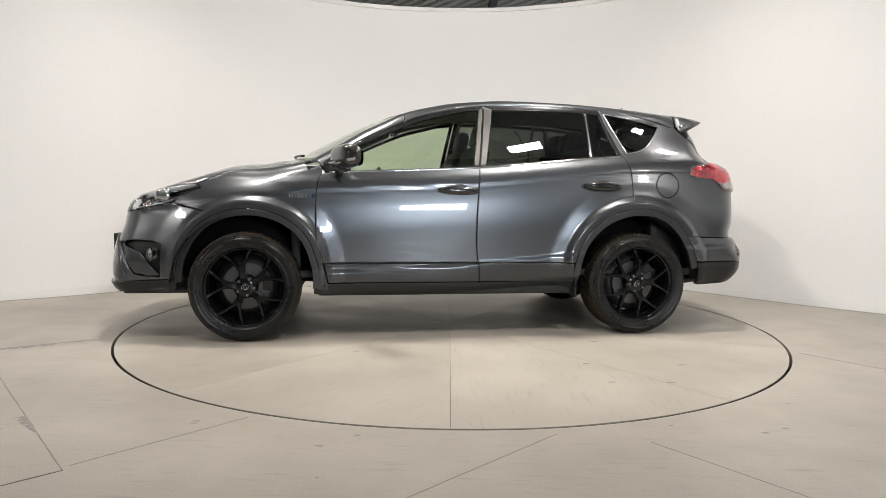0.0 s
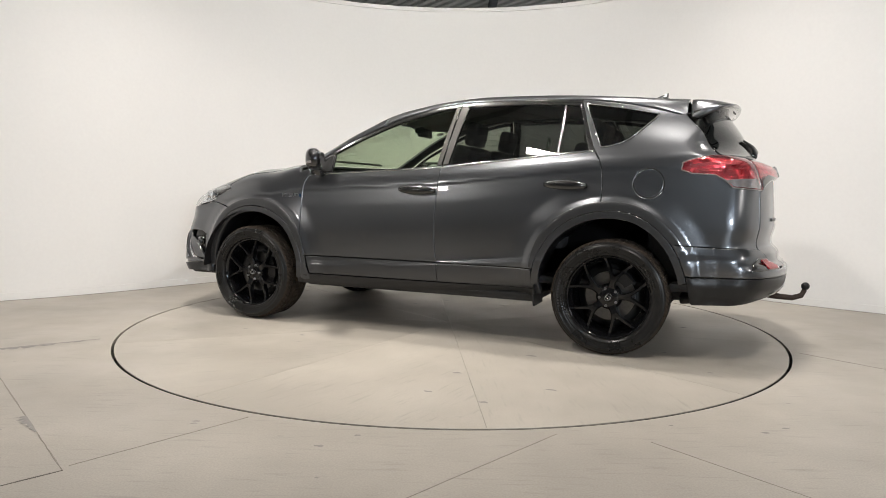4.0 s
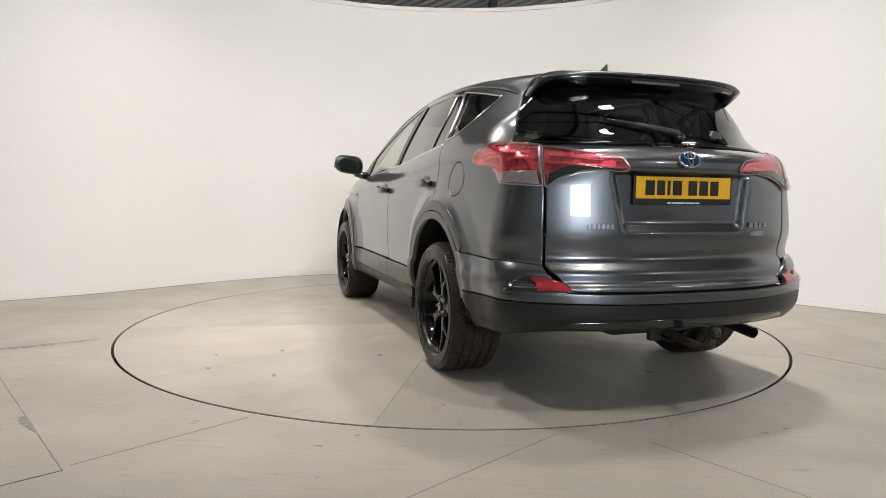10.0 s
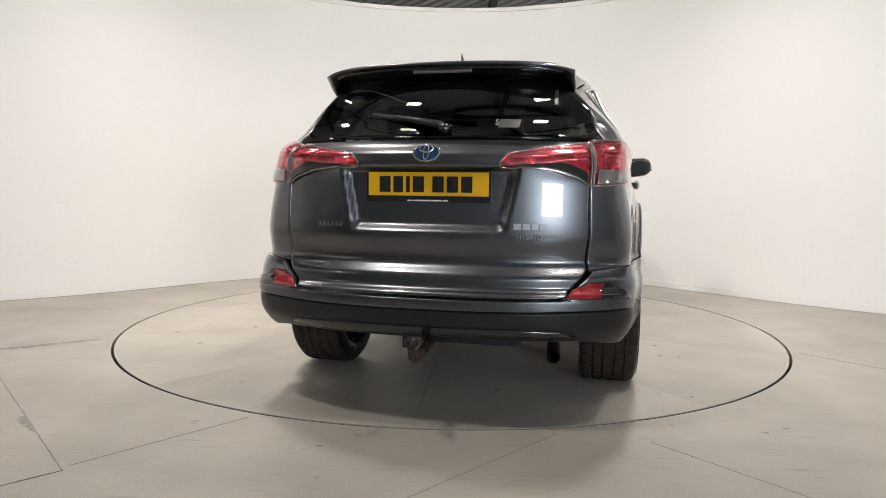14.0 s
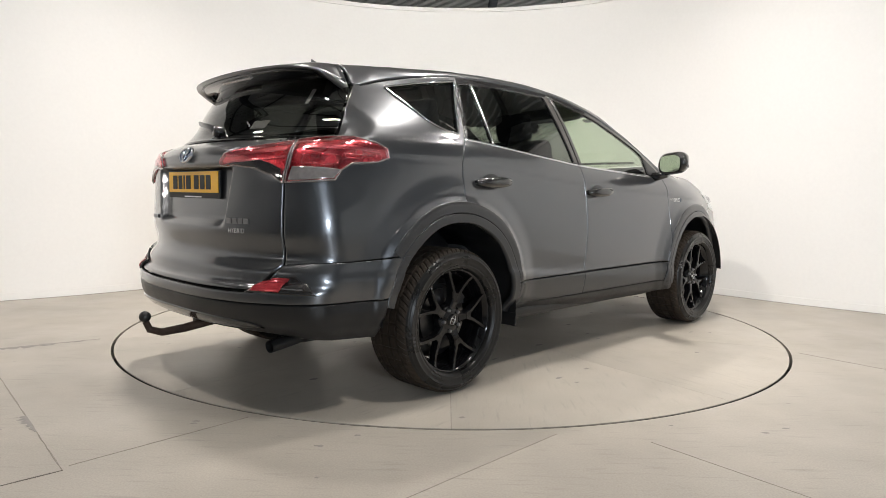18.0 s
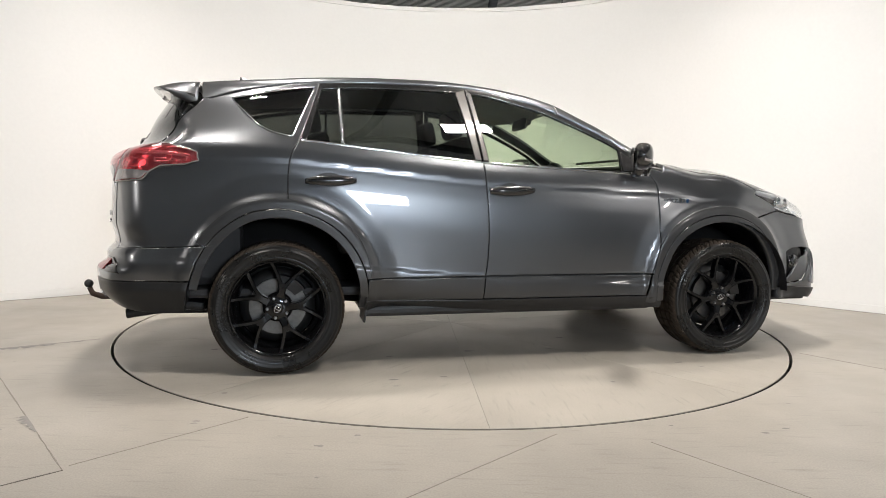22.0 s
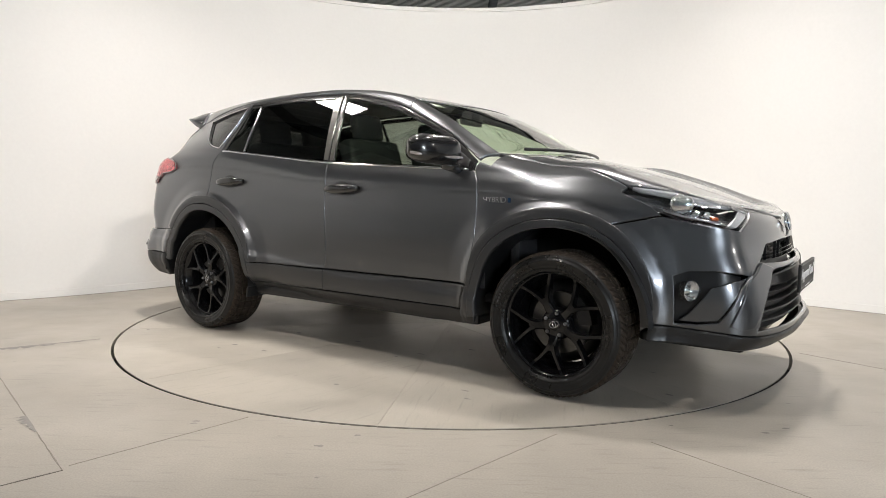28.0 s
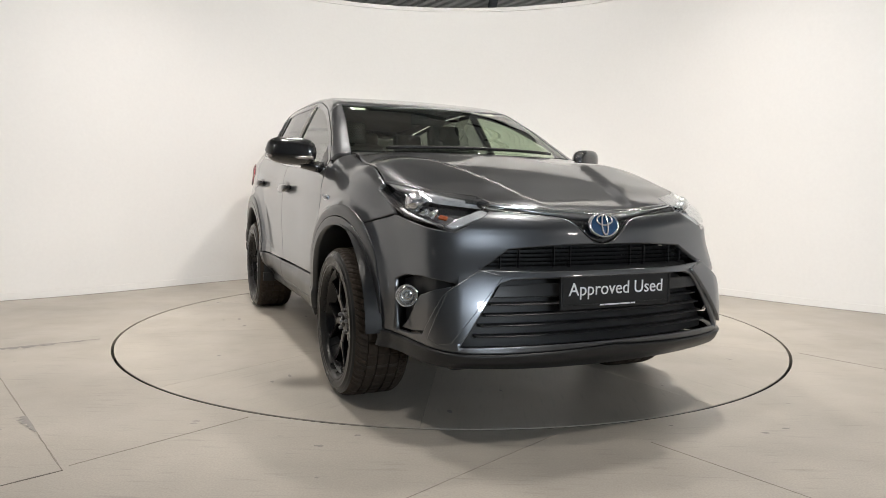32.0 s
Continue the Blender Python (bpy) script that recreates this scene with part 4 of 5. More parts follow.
bmesh.ops.recalc_face_normals(bm, faces=bm.faces)
part("antenna", bm, PAINT, car, "grey shark-fin antenna on the roof", smooth=True)

# rear quarter
q_glass = soft([(-1.562, 1.466), (-1.35, 1.508), (-1.127, 1.541)], .03) + soft([(-1.13, 1.53), (-1.245, 1.262)], .03)[1:] + soft([(-1.255, 1.258), (-1.33, 1.272), (-1.41, 1.308), (-1.49, 1.385), (-1.555, 1.455)], .03)
GATE = [(-1.95, .750, 1.202), (-1.88, .692, 1.27), (-1.80, .636, 1.38), (-1.735, .590, 1.475)]
BUMP_TOP = [flat(-1.64, .690), flat(-1.80, .678), (-2.0, .83, .672), (-2.08, .77, .668), (-2.15, .665, .660)]
quarter = rear3([flat(x, z) for x, z in C_LINE[::-1]]) + rear3([flat(*C_TOP)] + [flat(*wt(x, .030)) for x in np.linspace(-1.15, -1.68, 20)]) + rear3(soft(GATE[::-1], .03) + soft([(-1.955, .748, 1.198), (-2.03, .700, 1.188), (-2.10, .667, 1.17), (-2.14, .662, 1.0), (-2.15, .664, .80), (-2.15, .665, .664)], .03)) + rear3(soft(BUMP_TOP[::-1], .03)) + rear3([flat(*q) for q in arch("r", 137, 83.5, 24)])
fuel = [(-1.54 + .086 * math.cos(a), 1.04 + .086 * math.sin(a)) for a in np.linspace(0, 6.2832, 40, endpoint=False)]
LAMP_R = [(-2.135, .668, 1.005), (-2.06, .78, 1.012), flat(-1.99, 1.018), flat(-1.955, 1.06), flat(-1.90, 1.09), flat(-1.78, 1.098), flat(-1.715, 1.118), flat(-1.722, 1.160), flat(-1.78, 1.182), flat(-1.88, 1.198), (-2.02, .70, 1.19), (-2.09, .668, 1.178)]
LAMP_IN = [(-2.135, .655, 1.002), (-2.16, .605, 1.035), (-2.19, .52, 1.062), (-2.215, .42, 1.075), (-2.23, .305, 1.082), (-2.232, .300, 1.098), (-2.225, .33, 1.128), (-2.19, .47, 1.150), (-2.12, .61, 1.168), (-2.09, .655, 1.175)]
REFL = [(-2.075, .815, .543), (-2.09, .775, .585), (-2.12, .735, .622), (-2.165, .645, .618), (-2.245, .545, .546)]
for s in (1, -1):
    holes = [rear3([flat(*p) for p in q_glass])]
    if s > 0:
        holes.append(rear3([flat(*p) for p in fuel]))
    qp = panel("quarter_panel", "rear", quarter, PAINT, car, holes, side=s, key=s, step=.014)
    panel("window_pane", "rear", rear3([flat(*p) for p in q_glass]), PRIVACY, qp, side=s, out=-.010, deep=0, gap=-.004, label="dark privacy glass", key=3)
    loop = [flat(*p) for p in q_glass]
    p3, _ = shot("rear", rear3(loop))
    bm = bmesh.new()
    n3 = lean(p3)
    tube(bm, [tuple((a + b * .002) * [1, s, 1]) for a, b in zip(p3, n3)] + [tuple((p3[0] + n3[0] * .002) * [1, s, 1])], .0045, 6)
    bmesh.ops.recalc_face_normals(bm, faces=bm.faces)
    part("window_trim", bm, CHROME, qp, "thin chrome edge round the rear side window", smooth=True)
    if s > 0:
        panel("fuel_flap", "rear", rear3([flat(*p) for p in fuel]), PAINT, qp, gap=.0025, step=.02, deep=.01, label="round fuel flap")
    tl = panel("tail_light", "rear", rear3(LAMP_R), LAMPBASE, car, side=s, out=.002, step=.02, label="red wraparound tail light")
    panel("lens", "rear", rear3(LAMP_R), RED, tl, side=s, out=.016, step=.02, deep=.014, gap=.003, label="clear red outer lens")
    p3, _ = shot("rear", evenly(rear3(LAMP_R), .03))
    p3 = (p3 + lean(p3) * .010) * [1, s, 1]
    bm = bmesh.new()
    tube(bm, [tuple(q) for q in p3] + [tuple(p3[0])], .0045, 6)
    bmesh.ops.recalc_face_normals(bm, faces=bm.faces)
    part("lens_edge", bm, CLEARLENS, tl, "pale clear edge of the lens", smooth=True)
    panel("lens_strip", "rear", rear3([flat(-1.76, 1.150), flat(-1.88, 1.165), (-2.02, .74, 1.165), (-2.07, .70, 1.160), (-2.07, .705, 1.145), (-2.02, .75, 1.148), flat(-1.88, 1.148), flat(-1.76, 1.135)]), REDLIT, tl, side=s, out=.008, deep=.004, gap=0, step=.015, label="paler red light strip")
    for k, loop in enumerate(([(-2.025, .775, 1.125), (-2.08, .72, 1.132), (-2.09, .715, 1.085), (-2.03, .775, 1.078), flat(-1.97, 1.085), flat(-1.965, 1.122)], [flat(-1.93, 1.13), flat(-1.93, 1.112), flat(-1.86, 1.112), flat(-1.80, 1.122)])):
        p3, _ = shot("rear", evenly(rear3(loop), .02))
        p3 = (p3 + lean(p3) * .009) * [1, s, 1]
        bm = bmesh.new()
        tube(bm, [tuple(q) for q in p3] + [tuple(p3[0])], .003, 6)
        bmesh.ops.recalc_face_normals(bm, faces=bm.faces)
        part("lens_ring", bm, REDLIT, tl, "paler red ring in the lamp", smooth=True)
    panel("bright_rib", "rear", rear3([(-2.108, .688, 1.165), (-2.113, .681, 1.165), (-2.140, .681, 1.06), (-2.133, .688, 1.06)]), CLEARLENS, tl, side=s, out=.017, deep=.004, gap=0, step=.02, label="clear upright rib")
    panel("clear_lens", "rear", rear3([(-2.125, .68, 1.012), (-2.06, .775, 1.018), flat(-1.995, 1.024), flat(-1.958, 1.060), (-2.04, .78, 1.066), (-2.115, .69, 1.068)]), CLEARLENS, tl, side=s, out=.0175, deep=.006, gap=0, step=.015, label="clear reversing lens")
    rf = panel("reflector", "rear", rear3(REFL), SMOKED, car, side=s, out=.018, deep=.012, step=.02, label="low rear fog lamp in a clear cover")
    panel("red_reflector", "rear", rear3([(-2.165, .650, .611), (-2.232, .565, .553), (-2.17, .695, .553), (-2.135, .715, .611)]), REDREFLEX, rf, side=s, out=.0205, deep=.003, step=.02, gap=0, label="red reflector")

# tailgate
gate_half = soft([(-2.06, 0, 1.199), (-2.03, .50, 1.196), (-2.02, .655, 1.195)], .05) + soft([(-2.09, .660, 1.175), (-2.14, .657, 1.0), (-2.15, .659, .80), (-2.15, .66, .665)], .05) + [(-2.24, .575, .556)] + soft([(-2.27, .45, .552), (-2.31, .2, .550), (-2.32, 0, .550)], .05)
tailgate = panel("tailgate", "rear", rear3(full(gate_half)), PAINT, car, step=.012, label="dark grey tailgate with a recess for the plate")
glass_half = soft([(-1.80, 0, 1.50), (-1.76, .3, 1.495), (-1.733, .582, 1.475)], .05) + [(-1.80, .630, 1.38), (-1.88, .686, 1.27)] + soft([(-1.955, .740, 1.207), (-2.0, .655, 1.207), (-2.03, .50, 1.206), (-2.055, 0, 1.206)], .05)
panel("rear_window", "rear", rear3(full(glass_half)), REARGLASS, tailgate, out=.002, deep=.012, label="dark tinted rear window")
for s in (1, -1):
    li = panel("tail_light_inner", "rear", rear3(LAMP_IN), LAMPBASE, tailgate, side=s, out=.002, step=.02, label="red lamp on the tailgate")
    panel("lens", "rear", rear3(LAMP_IN), RED, tailgate, side=s, out=.016, step=.02, deep=.014, gap=.003, label="clear red outer lens", key=7)
    p3, _ = shot("rear", evenly(rear3(LAMP_IN), .03))
    p3 = (p3 + lean(p3) * .010) * [1, s, 1]
    bm = bmesh.new()
    tube(bm, [tuple(q) for q in p3] + [tuple(p3[0])], .004, 6)
    bmesh.ops.recalc_face_normals(bm, faces=bm.faces)
    part("lens_edge", bm, CLEARLENS, tailgate, "pale clear edge of the lens", smooth=True)
    panel("smoked_strip", "rear", rear3([(-2.145, .652, 1.008), (-2.16, .61, 1.036), (-2.19, .52, 1.066), (-2.215, .42, 1.078), (-2.23, .315, 1.085), (-2.21, .46, 1.090), (-2.19, .55, 1.098), (-2.17, .60, 1.082), (-2.15, .65, 1.058)]), SMOKED, tailgate, side=s, out=.0175, deep=.004, gap=0, step=.02, label="dark clear lower edge of the lamp")
    # pale strips sit behind the lens
    for k, (za, zb) in enumerate(((1.118, 1.132), (1.088, 1.097))):
        panel("lens_strip", "rear", rear3([(-2.12, .645, za + .018), (-2.19, .47, za + .004), (-2.225, .34, za - .004), (-2.225, .335, zb - .006), (-2.19, .47, zb + .004), (-2.12, .645, zb + .020)]), REDLIT, tailgate, side=s, out=.009, deep=.004, gap=0, step=.02, label="paler red light strip", key=k)

# rear bumper
arc_low = [flat(*q) for q in arch("r", 141, 163, 8)]
rb_half = soft([(-2.33, 0, .543), (-2.30, .2, .543), (-2.26, .45, .544)], .05) + [(-2.235, .585, .548), (-2.15, .672, .655)] + soft(BUMP_TOP[::-1][1:], .04) + [flat(*q) for q in arch("r", 139, 162, 8)] + soft([flat(-1.80, .505), (-2.0, .845, .508), (-2.10, .80, .508), (-2.2, .62, .503), (-2.30, .3, .498), (-2.33, 0, .497)], .05)
rear_bumper = panel("rear_bumper", "rear", rear3(full(rb_half)), PAINT, car, out=.012, deep=.03, step=.025, label="dark grey rear bumper")
lo_half = soft([(-2.33, 0, .495), (-2.30, .3, .496), (-2.2, .62, .500), (-2.10, .80, .505), (-2.0, .845, .505), flat(-1.80, .502)], .05) + [flat(*q) for q in arch("r", 163, 178, 8)] + soft([flat(-1.80, .335), (-1.92, .80, .338), (-2.05, .74, .355), (-2.15, .60, .375), (-2.22, .3, .375), (-2.26, 0, .375)], .05)
panel("bumper_skirt", "rear", rear3(full(lo_half)), PLASTIC, rear_bumper, out=.012, deep=.05, step=.03, label="black plastic lower half of the bumper")
panel("skirt_insert", "rear", rear3(full(soft([(-2.33, 0, .435), (-2.29, .3, .433), (-2.2, .55, .425)], .05) + [(-2.17, .60, .405)] + soft([(-2.2, .45, .392), (-2.26, 0, .392)], .05))), GLOSSBLACK, rear_bumper, out=.018, deep=.02, step=.03, label="dark shaped insert under the bumper")

# black sheet added behind the tailgate gap to stand in for its shade
panel("gate_backing", "rear", rear3(full(soft([(-2.33, 0, .61), (-2.27, .45, .61), (-2.19, .62, .61)], .05) + soft([(-2.19, .62, .50), (-2.27, .45, .50), (-2.33, 0, .50)], .05))), BLACKINK, rear_bumper, out=-.045, deep=0, gap=0, step=.05, label="black sheet added to darken the tailgate gap")

# roof spoiler
def spoiler_part(name, rows_of, mat, parent, label):
    bm = bmesh.new()
    prev = None
    for u in np.linspace(-1, 1, 49):
        row = [bm.verts.new(p) for p in rows_of(float(u))]
        if prev:
            for k in range(len(row)):
                bm.faces.new((prev[k], row[k], row[(k + 1) % len(row)], prev[(k + 1) % len(row)]))
        else:
            bm.faces.new(row)
        prev = row
    bm.faces.new(prev[::-1])
    bmesh.ops.recalc_face_normals(bm, faces=bm.faces)
    return part(name, bm, mat, parent, label, smooth=True)


def wing_edges(u):
    a = abs(u)
    y = .578 * u
    xb = -2.028 + .050 * a ** 2 + .065 * a ** 7
    zr = float(shot("top", [(-1.742, y)])[0][0][2])
    ze = 1.544 - .014 * a ** 2 - .016 * a ** 6
    return a, y, xb, zr, ze


def wing_top(u):
    a, y, xb, zr, ze = wing_edges(u)
    over = []
    for t in np.linspace(0, 1, 7):
        over.append((-1.744 + (xb + .006 + 1.744) * t, y, zr + (ze - zr) * t + .010 * math.sin(math.pi * t)))
    under = [(xb, y, ze - .005), (xb + .005, y, ze - .013)]
    for t in (.25, .5, .75, 1.0):
        under.append((xb + .005 + (-1.75 - xb) * t, y, ze - .013 + (zr - .030 - ze + .013) * t - .008 * math.sin(math.pi * t)))
    return over + under


def wing_under(u):
    a, y, xb, zr, ze = wing_edges(u)
    y *= .985
    tip = xb + .022
    xg = float(rear_face(np.array([y]), np.array([1.500]))[0])
    tip = min(tip, xg - .004)
    row = [(tip, y, ze - .014), (-1.90, y, ze - .012), (-1.77, y, zr - .032), (max(xg + .03, -1.86), y, 1.485), (xg + .004, y, 1.490)]
    for t in (.35, .7):
        row.append((xg + .004 + (tip - xg - .004) * t, y, 1.490 + (ze - .022 - 1.490) * t ** .7))
    return row


spoiler = spoiler_part("roof_spoiler", wing_top, PAINT, tailgate, "roof spoiler over the rear window")
spoiler_part("spoiler_underside", wing_under, GLOSSBLACK, tailgate, "gloss black underside of the spoiler")
bm = bmesh.new()
box(bm, (.012, .27, .026), (-1.985, 0, 1.512), (0, 50, 0), bevel=.004)
part("brake_light", bm, CLEARLENS, tailgate, "high brake light in the spoiler")


# plates, badges, writing
def words(text, size, mat, parent, m, label, thick=.001, name="lettering"):
    cu = bpy.data.curves.new("lettering", "FONT")
    cu.body, cu.size, cu.align_x, cu.align_y, cu.extrude = text, size, "CENTER", "CENTER", thick
    tmp = bpy.data.objects.new("tmp", cu)
    scene.collection.objects.link(tmp)
    me = bpy.data.meshes.new_from_object(tmp.evaluated_get(bpy.context.evaluated_depsgraph_get()))
    bpy.data.objects.remove(tmp)
    me.materials.clear()
    me.materials.append(mat)
    me.transform(m)
    ob = new(name, me)
    ob.parent = parent
    return tagged(ob, label)


def bars(widths, space, high, mat, parent, m, label, thick=.0015):
    x = -(sum(widths) + space * (len(widths) - 1)) / 2
    for w in widths:
        bm = bmesh.new()
        box(bm, (w, high, thick), (x + w / 2, 0, thick / 2))
        bmesh.ops.transform(bm, matrix=m, verts=bm.verts[:])
        part("bar", bm, mat, parent, label)
        x += w + space


TO_REAR = Matrix(((0, 0, -1, 0), (-1, 0, 0, 0), (0, 1, 0, 0), (0, 0, 0, 1)))
TO_NOSE = Matrix(((0, 0, 1, 0), (1, 0, 0, 0), (0, 1, 0, 0), (0, 0, 0, 1)))
TO_LEFT = Matrix(((-1, 0, 0, 0), (0, 0, 1, 0), (0, 1, 0, 0), (0, 0, 0, 1)))
TO_RIGHT = Matrix(((1, 0, 0, 0), (0, 0, -1, 0), (0, 1, 0, 0), (0, 0, 0, 1)))


def rear_at(x, y, z, tip=0, yaw=0):
    return pose(x, y, z, 0, tip, yaw) @ TO_REAR


def rear_on(y, z):
    """Flat on the tailgate at that place."""
    p = np.array([[float(rear_face(np.array([y]), np.array([z]))[0]), y, z]])
    n = lean(p)[0]
    return pose(p[0][0] - .004, y, z, 0, -math.degrees(math.asin(n[2])), math.degrees(math.atan2(-n[1], -n[0]))) @ TO_REAR


def nose_at(x, y, z, tip=0, yaw=0):
    return pose(x, y, z, 0, tip, yaw) @ TO_NOSE


bm = bmesh.new()
box(bm, (.535, .128, .010), (0, 0, 0), bevel=.003)
bmesh.ops.transform(bm, matrix=rear_at(-2.222, 0, .995), verts=bm.verts[:])
plate = part("number_plate", bm, BLACKINK, tailgate, "yellow rear number plate with black bars")
bm = bmesh.new()
box(bm, (.515, .098, .004), (0, .011, .0065), bevel=.001)
bmesh.ops.transform(bm, matrix=rear_at(-2.222, 0, .995), verts=bm.verts[:])
part("plate_face", bm, YELLOW, plate, "reflective yellow face")
bars([.048, .042, .016, .048], .013, .066, BLACKINK, plate, rear_at(-2.2305, .112, 1.005), "black bars in place of the characters")
bars([.048, .048, .046], .013, .066, BLACKINK, plate, rear_at(-2.2305, -.105, 1.005), "black bars in place of the characters")
bars([.022, .07, .05, .022], .004, .006, WHITEINK, plate, rear_at(-2.2265, 0, .9375), "small white bars")
bm = bmesh.new()
box(bm, (.535, .130, .012), (0, 0, 0), bevel=.003)
bmesh.ops.transform(bm, matrix=nose_at(2.287, 0, .592), verts=bm.verts[:])
fplate = part("number_plate", bm, BLACKINK, front_bumper, "black front plate with white lettering")
bm = bmesh.new()
for sx in (-1, 1):
    box(bm, (.006, .122, .004), (sx * .258, 0, .006))
for sy in (-1, 1):
    box(bm, (.520, .005, .004), (0, sy * .060 + (.0 if sy > 0 else .012), .006))
bmesh.ops.transform(bm, matrix=nose_at(2.287, 0, .592), verts=bm.verts[:])
part("plate_rim", bm, PLASTIC, fplate)
words("Approved", .072, WHITEINK, fplate, nose_at(2.2945, -.088, .604), "white word Approved")
words("Used", .072, WHITEINK, fplate, nose_at(2.2945, .152, .604), "white word Used")
bars([.022, .07, .05, .022], .003, .006, WHITEINK, fplate, nose_at(2.2940, 0, .541), "small white bars")


def emblem(name, m, wide, parent):
    bm = bmesh.new()
    n = 40
    a, b = wide / 2, wide / 2 * .70
    rings = [(1.0, -.004), (1.0, .004), (.93, .009), (.86, .006)]
    prev = None
    for k, z in rings:
        row = [bm.verts.new((a * k * math.cos(t), b * k * math.sin(t), z)) for t in np.linspace(0, 6.2832, n, endpoint=False)]
        if prev:
            for i in range(n):
                bm.faces.new((prev[i], prev[(i + 1) % n], row[(i + 1) % n], row[i]))
        prev = row
    bmesh.ops.transform(bm, matrix=m, verts=bm.verts[:])
    e = part(name, bm, CHROME, parent, "oval chrome emblem with a blue ground", smooth=True)
    bm = bmesh.new()
    vs = [bm.verts.new((a * .87 * math.cos(t), b * .87 * math.sin(t), .0055)) for t in np.linspace(0, 6.2832, n, endpoint=False)]
    bm.faces.new(vs)
    bmesh.ops.transform(bm, matrix=m, verts=bm.verts[:])
    part("emblem_ground", bm, BLUE, e, "glossy blue ground")
    bm = bmesh.new()
    for rx_, ry_, cy in ((.50, .40, .38), (.20, .80, 0)):
        pts = [(a * rx_ * math.cos(t), b * (cy + ry_ * math.sin(t)), .008) for t in np.linspace(0, 6.2832, 33)]
        tube(bm, pts, wide * .028, 6, cap=False)
    bmesh.ops.transform(bm, matrix=m, verts=bm.verts[:])
    part("emblem_shape", bm, CHROME, e, smooth=True)


emblem("rear_emblem", rear_at(float(tail(np.array([1.133]))[0]) - .010, 0, 1.133, 22), .118, tailgate)
emblem("front_emblem", nose_at(float(nose(np.array([.848]))[0]) + .012, 0, .848, -12), .150, front_bumper)
bars([.015, .016, .013, .016, .013, .015], .006, .020, STEEL, tailgate, rear_on(.43, .832), "chrome badge of plain bars", .003)
bars([.030, .030, .027, .030], .007, .024, STEEL, tailgate, rear_on(-.43, .838), "chrome badge of plain bars", .003)
words("HYBRID", .030, CHROME, tailgate, rear_on(-.425, .795), "chrome word HYBRID", .003, "badge")
for s in (1, -1):
    y = float(half_width(np.array([.985]), np.array([.94]))[0]) + .002
    words("HYBRID", .040, CHROME, car, (pose(.985, y, .938, 0, 0, 3) @ TO_LEFT) if s > 0 else (pose(.985, -y, .938, 0, 0, -3) @ TO_RIGHT), "chrome word HYBRID", .0015, "badge")

for s in (1, -1):
    bm = bmesh.new()
    x = .985 - s * .086
    box(bm, (.016, .003, .024), (x, s * (float(half_width(np.array([x]), np.array([.94]))[0]) + .003), .938), bevel=.001)
    part("badge_mark", bm, BLUE, car, "small blue mark at the end of the word")

# stickers inside the rear window
for y0, y1, z0, z1, mat_ in ((-.335, -.245, 1.250, 1.288, PILLAR), (-.56, -.535, 1.36, 1.43, PILLAR)):
    panel("window_sticker", "rear", rear3([(-2.0, y0, z0), (-2.0, y1, z0), (-1.95, y1, z1), (-1.95, y0, z1)]), mat_, tailgate, out=.0035 if mat_ is PILLAR else .0045, deep=.002, gap=0, label="small pale sticker on the rear window", key=y0)
words("5", .034, WHITEINK, tailgate, Matrix.Translation((-.012, 0, .004)) @ rear_on(-.264, 1.268), "white figure 5 on a sticker", .0005, "sticker_figure")


# rear wiper
def on_glass(y, z, off):
    return (float(rear_face(np.array([y]), np.array([z]))[0]) - off, y, z)


bm = bmesh.new()
tube(bm, [on_glass(-.045, 1.250, .020), on_glass(-.02, 1.262, .034), on_glass(.12, 1.288, .030), on_glass(.30, 1.318, .020)], [.020, .017, .012, .006], 10)
wiper = part("rear_wiper", bm, CLADDING, tailgate, "satin black rear wiper arm", smooth=True)
bm = bmesh.new()
tube(bm, [on_glass(.00, 1.266, .010), on_glass(.12, 1.284, .010), on_glass(.33, 1.310, .010)], [.006, .008, .005], 8)
part("wiper_blade", bm, PLASTIC, wiper, "thin rubber wiper blade", smooth=True)
bm = bmesh.new()
lathe(bm, [(.0, .040), (.018, .038), (.026, .026), (.028, -.01)], 20)
bmesh.ops.transform(bm, matrix=pose(*on_glass(-.045, 1.245, 0), 0, 0, 90), verts=bm.verts[:])
part("wiper_pivot", bm, GLOSSBLACK, wiper, "round wiper pivot cap", smooth=True)
# front wipers
for s in (1, -1):
    bm = bmesh.new()
    pts = [(1.06 - .10 * (y / .7) ** 2 * 1.6, y, 0) for y in np.linspace(-.05, .52, 8)]
    pts = [(x, y * s, float(top_height(np.array([x]), np.array([y]))[0]) + .012) for x, y, _ in pts]
    tube(bm, pts, .009, 6)
    part("windscreen_wiper", bm, PLASTIC, car, "black windscreen wiper", smooth=True)


